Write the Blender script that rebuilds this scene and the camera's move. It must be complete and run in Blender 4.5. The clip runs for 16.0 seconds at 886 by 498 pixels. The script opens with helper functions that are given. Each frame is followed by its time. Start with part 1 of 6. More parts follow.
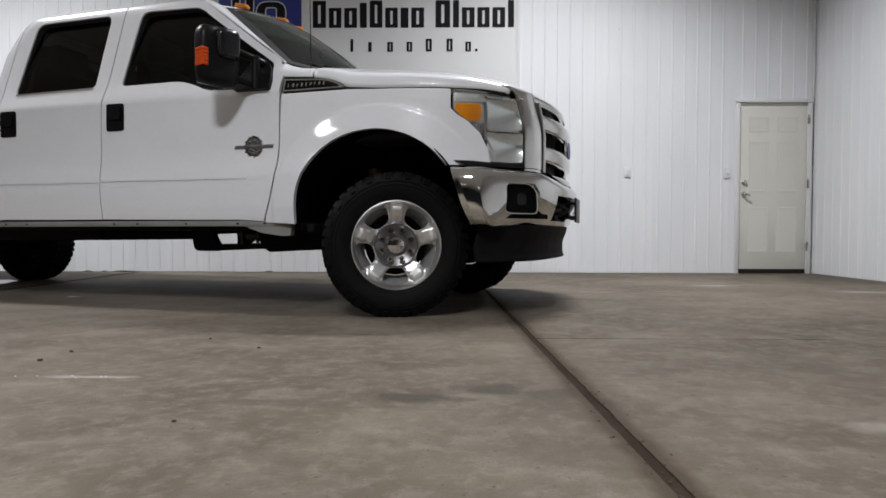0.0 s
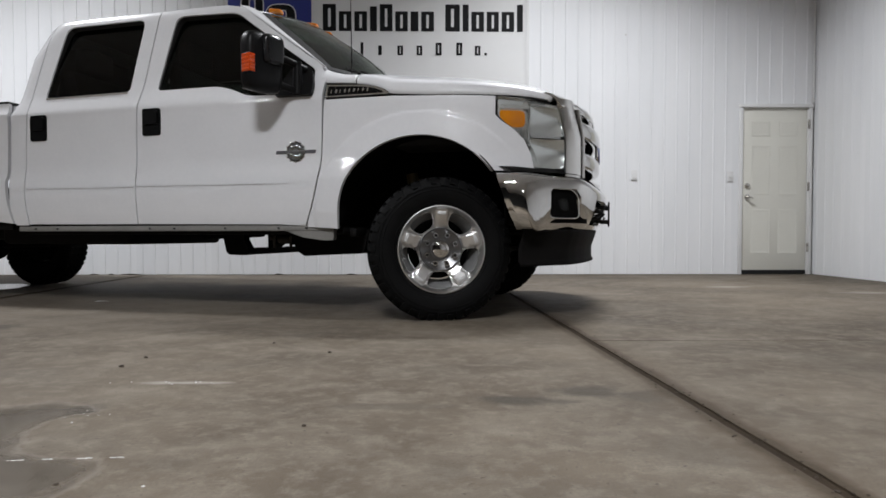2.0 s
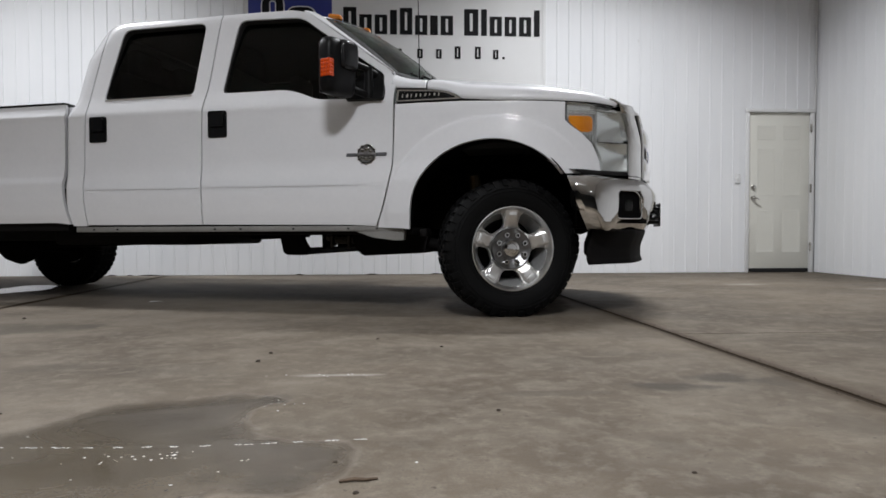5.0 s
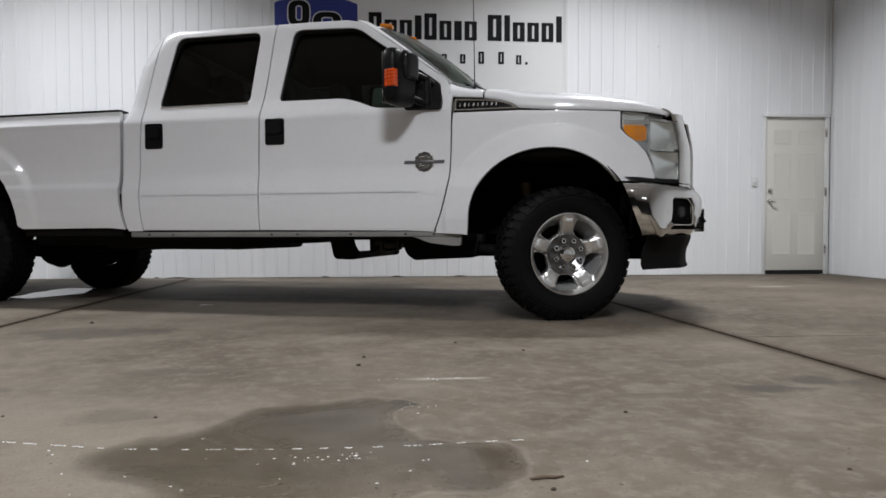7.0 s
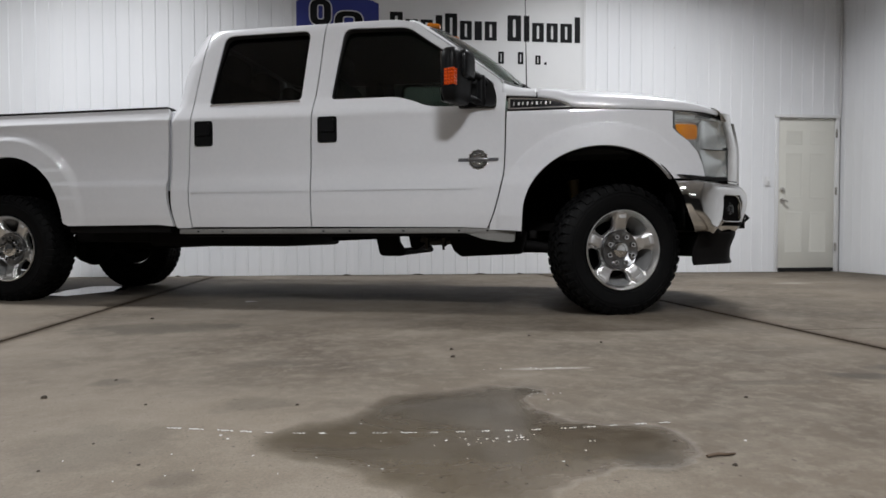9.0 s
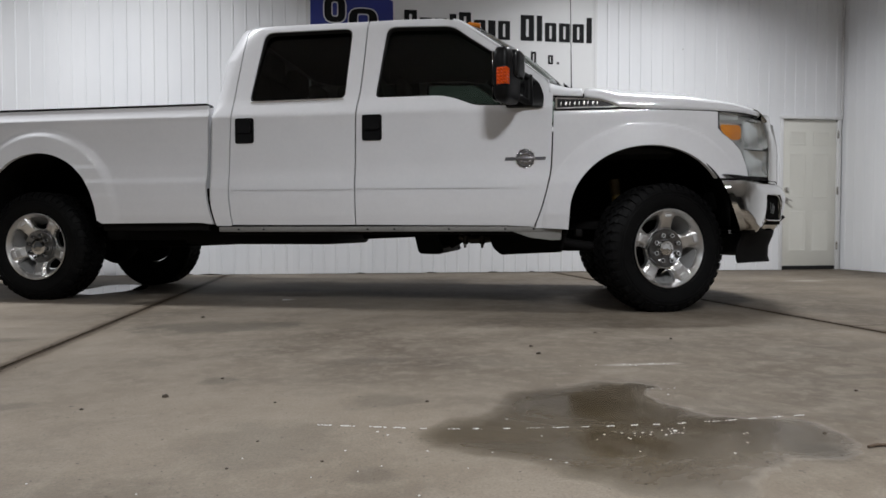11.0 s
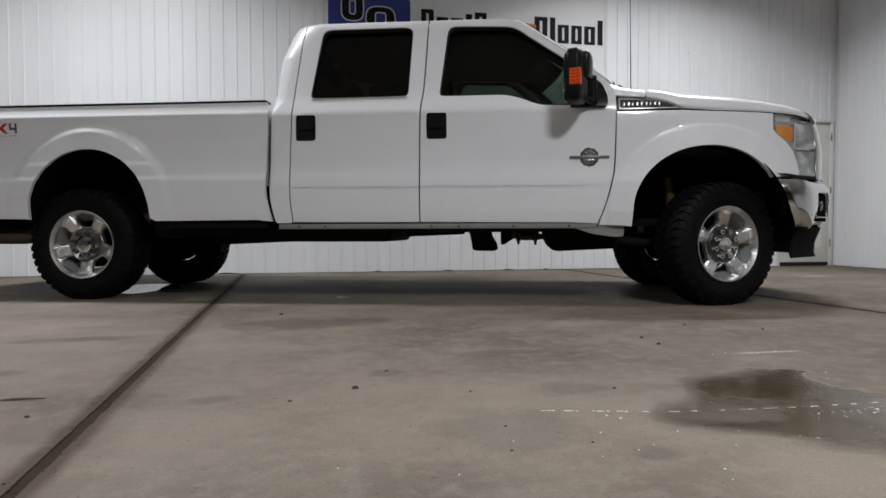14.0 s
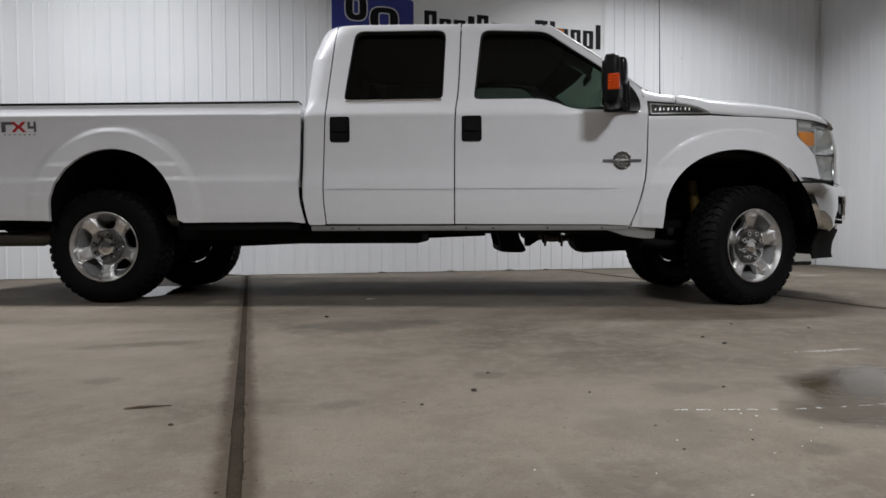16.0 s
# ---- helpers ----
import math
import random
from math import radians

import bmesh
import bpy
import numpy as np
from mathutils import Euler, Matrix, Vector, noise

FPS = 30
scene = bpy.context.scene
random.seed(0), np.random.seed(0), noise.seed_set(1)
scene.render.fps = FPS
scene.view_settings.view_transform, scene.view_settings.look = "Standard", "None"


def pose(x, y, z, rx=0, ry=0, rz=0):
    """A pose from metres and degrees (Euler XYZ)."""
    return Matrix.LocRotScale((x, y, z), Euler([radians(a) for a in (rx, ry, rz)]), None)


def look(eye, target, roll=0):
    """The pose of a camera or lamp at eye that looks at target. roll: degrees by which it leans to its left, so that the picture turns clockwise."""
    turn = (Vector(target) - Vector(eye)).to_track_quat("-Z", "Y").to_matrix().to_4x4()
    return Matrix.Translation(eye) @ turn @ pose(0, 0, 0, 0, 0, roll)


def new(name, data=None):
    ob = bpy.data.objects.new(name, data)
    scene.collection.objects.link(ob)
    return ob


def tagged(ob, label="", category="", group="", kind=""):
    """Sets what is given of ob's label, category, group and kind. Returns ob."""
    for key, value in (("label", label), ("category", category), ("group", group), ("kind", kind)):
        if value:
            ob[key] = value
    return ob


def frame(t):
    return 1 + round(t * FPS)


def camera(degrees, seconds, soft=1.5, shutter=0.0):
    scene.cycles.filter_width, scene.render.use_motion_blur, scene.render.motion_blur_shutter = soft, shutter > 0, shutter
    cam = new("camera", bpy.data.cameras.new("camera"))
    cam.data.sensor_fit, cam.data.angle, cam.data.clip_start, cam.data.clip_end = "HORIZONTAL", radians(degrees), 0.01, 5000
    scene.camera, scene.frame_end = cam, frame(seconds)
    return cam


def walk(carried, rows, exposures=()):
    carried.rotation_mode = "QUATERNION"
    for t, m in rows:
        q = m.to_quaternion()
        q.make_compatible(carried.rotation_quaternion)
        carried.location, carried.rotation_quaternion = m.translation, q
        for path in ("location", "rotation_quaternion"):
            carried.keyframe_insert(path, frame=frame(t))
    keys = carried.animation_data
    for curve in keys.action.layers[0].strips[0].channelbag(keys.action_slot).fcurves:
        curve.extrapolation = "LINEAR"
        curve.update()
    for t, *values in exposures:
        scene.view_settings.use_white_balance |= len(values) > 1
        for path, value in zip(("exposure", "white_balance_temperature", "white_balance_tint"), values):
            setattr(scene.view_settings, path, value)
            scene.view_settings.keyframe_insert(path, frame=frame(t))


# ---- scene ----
cam = camera(71.7, 16.0, 1.6)
PATH = [
    (0, (0.048, 0.108, 0.454), (0.012, 2.107, 0.399), 0.1),
    (0.5, (-0.035, 0.089, 0.463), (-0.051, 2.089, 0.409), 0.1),
    (1, (-0.119, 0.077, 0.464), (-0.121, 2.076, 0.41), 0.0),
    (1.5, (-0.204, 0.064, 0.468), (-0.193, 2.063, 0.414), 0.0),
    (2, (-0.298, 0.051, 0.475), (-0.272, 2.05, 0.422), 0.0),
    (2.5, (-0.39, 0.03, 0.476), (-0.347, 2.029, 0.423), 0.0),
    (3, (-0.482, 0.013, 0.471), (-0.42, 2.011, 0.419), -0.1),
    (3.5, (-0.573, -0.007, 0.467), (-0.495, 1.991, 0.416), -0.1),
    (4, (-0.664, -0.028, 0.469), (-0.572, 1.969, 0.417), -0.1),
    (6.5, (-1.158, -0.107, 0.493), (-1.024, 1.888, 0.443), -0.1),
    (7, (-1.255, -0.131, 0.508), (-1.115, 1.863, 0.456), -0.1),
    (7.5, (-1.362, -0.153, 0.503), (-1.213, 1.84, 0.454), -0.1),
    (8, (-1.471, -0.158, 0.503), (-1.31, 1.835, 0.454), -0.1),
    (8.5, (-1.574, -0.158, 0.492), (-1.401, 1.833, 0.444), -0.1),
    (9, (-1.676, -0.158, 0.487), (-1.492, 1.833, 0.435), -0.1),
    (11.5, (-2.217, -0.13, 0.487), (-1.946, 1.851, 0.429), -0.0),
    (12, (-2.333, -0.131, 0.488), (-2.043, 1.847, 0.43), -0.0),
    (12.5, (-2.447, -0.126, 0.487), (-2.133, 1.848, 0.428), -0.0),
    (13, (-2.551, -0.12, 0.483), (-2.216, 1.851, 0.423), -0.0),
    (13.5, (-2.657, -0.105, 0.473), (-2.305, 1.863, 0.414), -0.1),
    (14, (-2.77, -0.09, 0.47), (-2.398, 1.874, 0.411), -0.1),
    (14.5, (-2.887, -0.069, 0.479), (-2.48, 1.889, 0.419), -0.0),
    (15, (-2.997, -0.055, 0.485), (-2.563, 1.897, 0.424), -0.0),
    (15.5, (-3.109, -0.039, 0.485), (-2.652, 1.907, 0.423), -0.1),
    (16, (-3.224, -0.019, 0.485), (-2.743, 1.922, 0.425), -0.1),
]
walk(cam, [(t, look(eye, target, roll)) for t, eye, target, roll in PATH], [(0, 0.12), (4, 0.11), (6.5, 0.09), (9, 0.05), (12.5, -0.02), (16, -0.07)])

# ---- light: rows of ceiling fixtures in a closed hall ----
world = bpy.data.worlds.new("hall_world")
scene.world = world
world.use_nodes = True
world.node_tree.nodes["Background"].inputs[0].default_value = (0.5, 0.55, 0.6, 1)
world.node_tree.nodes["Background"].inputs[1].default_value = 0.0
scene.view_settings.exposure = 0.0

ROOM_X0, ROOM_X1, ROOM_Y0, ROOM_Y1, ROOM_Z = -12.0, 4.26, -15.0, 7.40, 5.0
FIXTURES = [(-5.04, 5.0), (1.27, 5.0), (-7.5, -1.5), (-1.2, -1.5), (-5.04, -8.0), (1.27, -8.0)]
LAMP_POWER = 130.0


def ceiling_lamp(x, y):
    data = bpy.data.lights.new("fixture_light", "AREA")
    data.shape, data.size, data.size_y = "RECTANGLE", 1.20, 0.30
    data.energy, data.color, data.spread = LAMP_POWER * (1.26 if y > 4 else 2.50 if y > -6 else 0.80) * (0.92 if x > 0 else 0.6 if x < -7 else 1.0), (0.955, 0.975, 1.01), radians(133 if y > 4 else 145)
    new("fixture_light", data).matrix_world = pose(x, y, ROOM_Z - 0.32)


for fx, fy in FIXTURES:
    ceiling_lamp(fx, fy)


# ---- materials ----
class Nodes:
    """A short hand for node materials."""

    def __init__(self, name):
        self.mat = bpy.data.materials.new(name)
        self.mat.use_nodes = True
        self.tree = self.mat.node_tree
        self.bsdf = self.tree.nodes["Principled BSDF"]
        self.out = self.tree.nodes["Material Output"]

    def add(self, kind, **values):
        node = self.tree.nodes.new(kind)
        for key, value in values.items():
            node.inputs[key.replace("_", " ")].default_value = value
        return node

    def link(self, a, b):
        self.tree.links.new(a, b)

    def set(self, **values):
        for key, value in values.items():
            self.bsdf.inputs[key.replace("_", " ")].default_value = value
        return self

    def coords(self, scale=(1, 1, 1), which="Object"):
        tex = self.add("ShaderNodeTexCoord")
        mapping = self.add("ShaderNodeMapping", Scale=scale)
        self.link(tex.outputs[which], mapping.inputs["Vector"])
        return mapping.outputs[0]

    def noise(self, scale, detail=4.0, rough=0.55, stretch=(1, 1, 1), distort=0.0, where=None):
        node = self.add("ShaderNodeTexNoise", Scale=scale, Detail=detail, Roughness=rough, Distortion=distort)
        self.link(where or self.coords(stretch), node.inputs["Vector"])
        return node.outputs["Fac"]

    def ramp(self, fac, stops):
        node = self.tree.nodes.new("ShaderNodeValToRGB")
        ramp = node.color_ramp
        while len(ramp.elements) < len(stops):
            ramp.elements.new(0.5)
        for element, (at, colour) in zip(ramp.elements, stops):
            element.position = at
            element.color = (*colour, 1) if not isinstance(colour, (int, float)) else (colour, colour, colour, 1)
        self.link(fac, node.inputs[0])
        return node.outputs[0]

    def mix(self, fac, a, b, blend="MIX"):
        node = self.tree.nodes.new("ShaderNodeMix")
        node.data_type, node.blend_type = "RGBA", blend
        for socket, value in ((node.inputs[0], fac), (node.inputs[6], a), (node.inputs[7], b)):
            if isinstance(value, bpy.types.NodeSocket):
                self.link(value, socket)
            elif isinstance(value, (int, float)):
                socket.default_value = value
            else:
                socket.default_value = (*value, 1)
        return node.outputs[2]

    def math(self, op, a, b=0.0):
        node = self.tree.nodes.new("ShaderNodeMath")
        node.operation = op
        for socket, value in zip(node.inputs, (a, b)):
            if isinstance(value, bpy.types.NodeSocket):
                self.link(value, socket)
            else:
                socket.default_value = value
        return node.outputs[0]

    def bump(self, height, strength=0.2, distance=0.01):
        node = self.add("ShaderNodeBump", Strength=strength, Distance=distance)
        self.link(height, node.inputs["Height"])
        self.link(node.outputs[0], self.bsdf.inputs["Normal"])
        return self

    def to(self, socket, key):
        self.link(socket, self.bsdf.inputs[key])
        return self


def plain(name, colour, rough, metal=0.0, vary=0.12, scale=14.0, bump=0.0, **more):
    """Colour with a soft two-scale variation, roughness that varies with it, and a fine relief."""
    n = Nodes(name).set(Metallic=metal, **more)
    big, fine = n.noise(scale * 0.2, 3), n.noise(scale * 4, 5)
    fac = n.math("ADD", n.math("MULTIPLY", big, 0.6), n.math("MULTIPLY", fine, 0.4))
    lo, hi = [c * (1 - vary) for c in colour], [min(1, c * (1 + vary)) for c in colour]
    n.to(n.ramp(fac, [(0.3, tuple(lo)), (0.7, tuple(hi))]), "Base Color")
    n.to(n.ramp(fac, [(0.3, max(0.0, rough - 0.05)), (0.7, min(1.0, rough + 0.05))]), "Roughness")
    if bump:
        n.bump(fine, bump, 0.004)
    return n.mat


def make_paint():
    n = Nodes("white_paint").set(Roughness=0.32, Coat_Weight=0.8, Coat_Roughness=0.12, IOR=1.45, Specular_IOR_Level=0.2)
    dust = n.noise(3.0, 5, 0.6)
    low = n.noise(40.0, 4, 0.6)
    both = n.math("ADD", n.math("MULTIPLY", dust, 0.6), n.math("MULTIPLY", low, 0.4))
    n.to(n.ramp(both, [(0.3, (0.685, 0.69, 0.715)), (0.7, (0.74, 0.742, 0.765))]), "Base Color")
    n.to(n.ramp(dust, [(0.35, 0.025), (0.7, 0.06)]), "Coat Roughness")
    return n.mat


STAINS_AND_DARK_AREA = [  # x, y, half length, half width, strength
    (-0.06, 1.775, 0.13, 0.050, 0.95), (0.16, 1.880, 0.11, 0.060, 0.9), (0.33, 1.82, 0.12, 0.070, 0.75), (-0.42, 1.72, 0.22, 0.03, 0.4),
    # the wide oval at (-2.85, 3.14) is a broad darker area of the floor
    (-2.07, 1.62, 0.11, 0.08, 0.40), (-2.35, 1.30, 0.16, 0.17, 0.28), (-2.85, 3.14, 0.42, 0.20, 0.65), (-3.85, 2.85, 0.25, 0.07, 0.5),
    (-2.12, 2.19, 0.13, 0.08, 0.35), (-3.09, 1.70, 0.09, 0.040, 0.4)]
SMALL_STAINS_AND_SHEEN = [
    (-3.83, 2.18, 0.06, 0.05, 0.39), (-2.58, 1.95, 0.06, 0.050, 0.49), (-2.87, 2.22, 0.08, 0.07, 0.26), (-2.55, 3.20, 0.10, 0.07, 0.33),
    # the oval at (-1.11, 1.09) puts a sheen patch into the floor colour
    (-2.08, 1.08, 0.06, 0.045, 0.39), (-0.28, 1.26, 0.05, 0.06, 0.29), (0.29, 1.36, 0.15, 0.11, 0.29), (1.18, 2.28, 0.20, 0.20, 0.29), (-1.11, 1.09, 0.085, 0.060, 0.55), (-1.245, 1.70, 0.05, 0.05, 0.45),
    (1.23, 4.06, 0.60, 0.36, 0.23), (2.6, 3.3, 0.5, 0.16, 0.26), (-0.85, 1.31, 0.07, 0.04, 0.29)]


SCUFFS = [(-1.08, 2.0, 0.15, 0.020, 0.42), (2.35, 5.6, 0.22, 0.08, 0.30), (3.3, 5.0, 0.30, 0.10, 0.25), (1.05, 1.55, 0.08, 0.05, 0.22)]


def make_concrete(name, wet=False):
    n = Nodes(name)
    where = n.coords((1, 1, 1), "Object")
    streak = n.coords((0.50, 1.0, 1.0), "Object")
    cloud = n.noise(0.55, 6, 0.62, where=where, distort=0.2)
    blot = n.noise(1.7, 7, 0.60, where=streak, distort=0.15)
    patchy = n.noise(4.5, 6, 0.65, where=n.coords((0.8, 1.0, 1.0), "Object"), distort=0.35)
    grain = n.noise(150.0, 3, 0.7, where=where)
    mottled = n.noise(17.0, 6, 0.7, where=where)
    c = n.mix(n.ramp(cloud, [(0.36, 0.0), (0.64, 1.0)]), (0.086, 0.0675, 0.0490), (0.192, 0.1605, 0.124))
    # the colour gets darker towards the door
    east = n.tree.nodes.new("ShaderNodeSeparateXYZ")
    n.link(where, east.inputs[0])
    reach = n.math("ADD", n.math("MULTIPLY", n.math("ADD", east.outputs[0], 2.2), 0.2), n.math("MULTIPLY", cloud, 0.5))
    c = n.mix(n.math("MULTIPLY", n.ramp(reach, [(0.20, 0.0), (0.60, 1.0)]), 0.9), c, n.mix(1.0, c, (0.73, 0.705, 0.67), "MULTIPLY"))
    c = n.mix(n.math("MULTIPLY", n.ramp(patchy, [(0.45, 0.0), (0.70, 1.0)]), 0.50), c, (0.215, 0.186, 0.148))
    c = n.mix(n.math("MULTIPLY", n.ramp(blot, [(0.48, 0.0), (0.70, 1.0)]), 0.55), c, (0.048, 0.0380, 0.028))
    c = n.mix(n.math("MULTIPLY", n.ramp(mottled, [(0.36, 1.0), (0.52, 0.0)]), 0.42), c, (0.205, 0.176, 0.140))
    c = n.mix(n.math("MULTIPLY", n.ramp(grain, [(0.35, 1.0), (0.6, 0.0)]), 0.42), c, (0.080, 0.069, 0.058))
    speck, chips = n.noise(55.0, 3, 0.6, where=where), n.noise(31.0, 4, 0.7, where=n.coords((0.7, 1.0, 1.0), "Object"))
    c = n.mix(n.math("MULTIPLY", n.ramp(speck, [(0.65, 0.0), (0.71, 1.0)]), 0.7), c, (0.042, 0.034, 0.027))
    c = n.mix(n.math("MULTIPLY", n.ramp(chips, [(0.69, 0.0), (0.75, 1.0)]), 0.45), c, (0.28, 0.248, 0.205))
    # stains, one broad darker area and a painted sheen patch: uneven ovals
    split = n.tree.nodes.new("ShaderNodeSeparateXYZ")
    n.link(where, split.inputs[0])
    px, py = split.outputs[0], split.outputs[1]
    wob = n.math("MULTIPLY", n.math("SUBTRACT", n.noise(7.0, 5, 0.65, where=where), 0.5), 2.4)
    for sx, sy, hl, hw, strength in STAINS_AND_DARK_AREA + SMALL_STAINS_AND_SHEEN:
        dx, dy = n.math("DIVIDE", n.math("SUBTRACT", px, sx), hl), n.math("DIVIDE", n.math("SUBTRACT", py, sy), hw)
        d = n.math("SQRT", n.math("ADD", n.math("MULTIPLY", dx, dx), n.math("MULTIPLY", dy, dy)))
        mask = n.ramp(n.math("MULTIPLY", n.math("ADD", d, wob), 0.5), [(0.30, strength), (0.60, 0.0)])
        c = n.mix(mask, c, (0.060, 0.051, 0.040))
    # pale scuffs of dried salt
    for sx, sy, hl, hw, strength in SCUFFS:
        dx, dy = n.math("DIVIDE", n.math("SUBTRACT", px, sx), hl), n.math("DIVIDE", n.math("SUBTRACT", py, sy), hw)
        d = n.math("SQRT", n.math("ADD", n.math("MULTIPLY", dx, dx), n.math("MULTIPLY", dy, dy)))
        c = n.mix(n.ramp(n.math("MULTIPLY", n.math("ADD", d, wob), 0.5), [(0.20, strength), (0.62, 0.0)]), c, (0.40, 0.375, 0.335))
    # dirt along the joints
    for x0, slope, y0, spread in ((0.322, 0.0365, 4.6, 0.55), (-3.560, 0.0630, 4.8, 0.25)):
        off = n.math("ABSOLUTE", n.math("ADD", n.math("SUBTRACT", px, x0), n.math("MULTIPLY", n.math("SUBTRACT", py, y0), slope)))
        edge = n.math("ADD", n.math("MULTIPLY", off, 0.72), n.math("MULTIPLY", wob, 0.018))
        c = n.mix(n.ramp(n.math("MULTIPLY", edge, 10.0), [(0.15, spread), (1.0, 0.0)]), c, (0.078, 0.058, 0.039))
        c = n.mix(n.ramp(n.math("MULTIPLY", edge, 10.0), [(0.20, 0.88), (0.42, 0.0)]), c, (0.048, 0.035, 0.023))
    rough = n.ramp(blot, [(0.3, 0.72), (0.75, 0.56)])
    c = n.mix(1.0, c, (1.085, 1.105, 1.135), "MULTIPLY")
    if wet:
        # damp towards the middle, drying out in an uneven rim
        att = n.tree.nodes.new("ShaderNodeAttribute")
        att.attribute_name = "damp"
        damp = n.ramp(n.math("ADD", att.outputs["Fac"], n.math("MULTIPLY", wob, 0.30)), [(0.06, 0.0), (0.22, 0.55), (0.60, 1.0)])
        depth = n.ramp(n.math("ADD", n.math("MULTIPLY", n.math("SUBTRACT", py, 0.85), 1.8), n.math("MULTIPLY", wob, 0.14)), [(0.05, 0.75), (0.60, 1.0)])
        shine = n.ramp(n.math("ADD", n.math("MULTIPLY", n.math("ADD", px, 1.62), 1.7), n.math("MULTIPLY", wob, 0.22)), [(0.15, 0.0), (0.60, 1.0)])
        # paler base colour to the east stands in for the bright wall's reflection
        faint = n.math("SUBTRACT", 1.0, n.math("MULTIPLY", shine, 0.34))
        c = n.mix(n.math("MULTIPLY", n.math("MULTIPLY", damp, depth), faint), c, n.mix(1.0, c, (0.36, 0.325, 0.25), "MULTIPLY"))
        patch = n.noise(4.0, 5, 0.6, where=streak, distort=0.7)
        rough = n.mix(damp, rough, n.ramp(patch, [(0.38, 0.42), (0.50, 0.24), (0.62, 0.07)]))
        n.set(IOR=1.44)
        crust = n.ramp(n.math("ADD", att.outputs["Fac"], n.math("MULTIPLY", wob, 0.30)), [(0.0, 0.0), (0.07, 0.10), (0.16, 0.0)])
        c = n.mix(n.math("MULTIPLY", crust, shine), c, (0.36, 0.33, 0.30))
        gloss = n.math("MULTIPLY", damp, shine)
        rough = n.mix(gloss, rough, n.ramp(patch, [(0.40, 0.22), (0.56, 0.10)]))
        n.to(n.math("ADD", n.math("ADD", 0.13, n.math("MULTIPLY", damp, 0.18)), n.math("MULTIPLY", gloss, 0.34)), "Specular IOR Level")
        n.bump(n.math("ADD", grain, n.math("MULTIPLY", mottled, 3.0)), 0.25, 0.004)
        relief = n.tree.nodes["Bump"]
        n.link(n.math("SUBTRACT", 0.25, n.math("MULTIPLY", damp, 0.22)), relief.inputs["Strength"])
    else:
        n.set(Specular_IOR_Level=0.13, IOR=1.44)
        n.bump(n.math("ADD", grain, n.math("MULTIPLY", mottled, 3.0)), 0.25, 0.004)
    n.to(rough, "Roughness")
    n.to(c, "Base Color")
    return n.mat


def make_steel_liner():
    n = Nodes("white_liner_steel").set(Metallic=0.0, IOR=1.5)
    smear = n.noise(1.6, 5, 0.6, stretch=(1.0, 1.0, 0.18))
    fine = n.noise(30.0, 4, 0.6)
    n.to(n.ramp(smear, [(0.3, (0.75, 0.76, 0.78)), (0.7, (0.84, 0.845, 0.86))]), "Base Color")
    n.to(n.ramp(fine, [(0.3, 0.27), (0.7, 0.36)]), "Roughness")
    n.bump(smear, 0.05, 0.01)
    return n.mat


def make_glass(name, tint, gloss_rough=0.02):
    n = Nodes(name)
    clear = n.add("ShaderNodeBsdfTransparent", Color=(*tint, 1))
    shine = n.add("ShaderNodeBsdfGlossy", Color=(1, 1, 1, 1), Roughness=gloss_rough)
    facing = n.add("ShaderNodeLayerWeight", Blend=0.5).outputs["Facing"]
    gloss = n.math("ADD", n.math("MULTIPLY", n.math("POWER", facing, 5.0), 0.9), 0.022)
    both = n.tree.nodes.new("ShaderNodeMixShader")
    n.link(gloss, both.inputs[0])
    n.link(clear.outputs[0], both.inputs[1])
    n.link(shine.outputs[0], both.inputs[2])
    n.link(both.outputs[0], n.out.inputs["Surface"])
    return n.mat


def make_chrome(name, rough=0.05, colour=(0.68, 0.675, 0.665)):
    n = Nodes(name).set(Metallic=1.0)
    smear = n.noise(9.0, 4)
    n.to(n.ramp(smear, [(0.3, tuple(c * 0.92 for c in colour)), (0.7, colour)]), "Base Color")
    n.to(n.ramp(smear, [(0.3, rough), (0.75, rough + 0.06)]), "Roughness")
    return n.mat


PAINT = make_paint()
CONCRETE = make_concrete("concrete")
WET = make_concrete("wet_concrete", True)
LINER = make_steel_liner()
CHROME = make_chrome("chrome")
UPRIGHT_STRIP = make_chrome("bright_strip", 0.16, (0.85, 0.84, 0.83))
ALLOY = make_chrome("machined_alloy", 0.30, (0.75, 0.745, 0.74))
PAD_GREY = plain("brushed_pad", (0.60, 0.60, 0.60), 0.45, metal=0.4, vary=0.06)
BARREL = plain("dull_barrel", (0.24, 0.24, 0.24), 0.55, metal=0.4, vary=0.15)
ALLOY_DARK = make_chrome("cast_alloy", 0.32, (0.22, 0.22, 0.225))
RUBBER = plain("tyre_rubber", (0.0048, 0.0048, 0.005), 0.58, bump=0.3, vary=0.3, scale=25, Specular_IOR_Level=0.08)
BLACK = plain("black_plastic", (0.0055, 0.0055, 0.006), 0.36, vary=0.2, bump=0.06, Specular_IOR_Level=0.14)
BLACK_GLOSS = plain("smooth_black_plastic", (0.008, 0.008, 0.009), 0.22, vary=0.15, Specular_IOR_Level=0.3)
BLACK_ROUGH = plain("black_liner", (0.0035, 0.0035, 0.0035), 0.9, vary=0.3, bump=0.2, Specular_IOR_Level=0.05)
FRAME_BLACK = plain("chassis_black", (0.0055, 0.005, 0.005), 0.7, vary=0.4, bump=0.2, Specular_IOR_Level=0.1)
CABIN = plain("cabin_trim", (0.020, 0.020, 0.019), 0.7, vary=0.2)
SEAT = plain("seat_cloth", (0.035, 0.034, 0.032), 0.9, vary=0.2, bump=0.2)
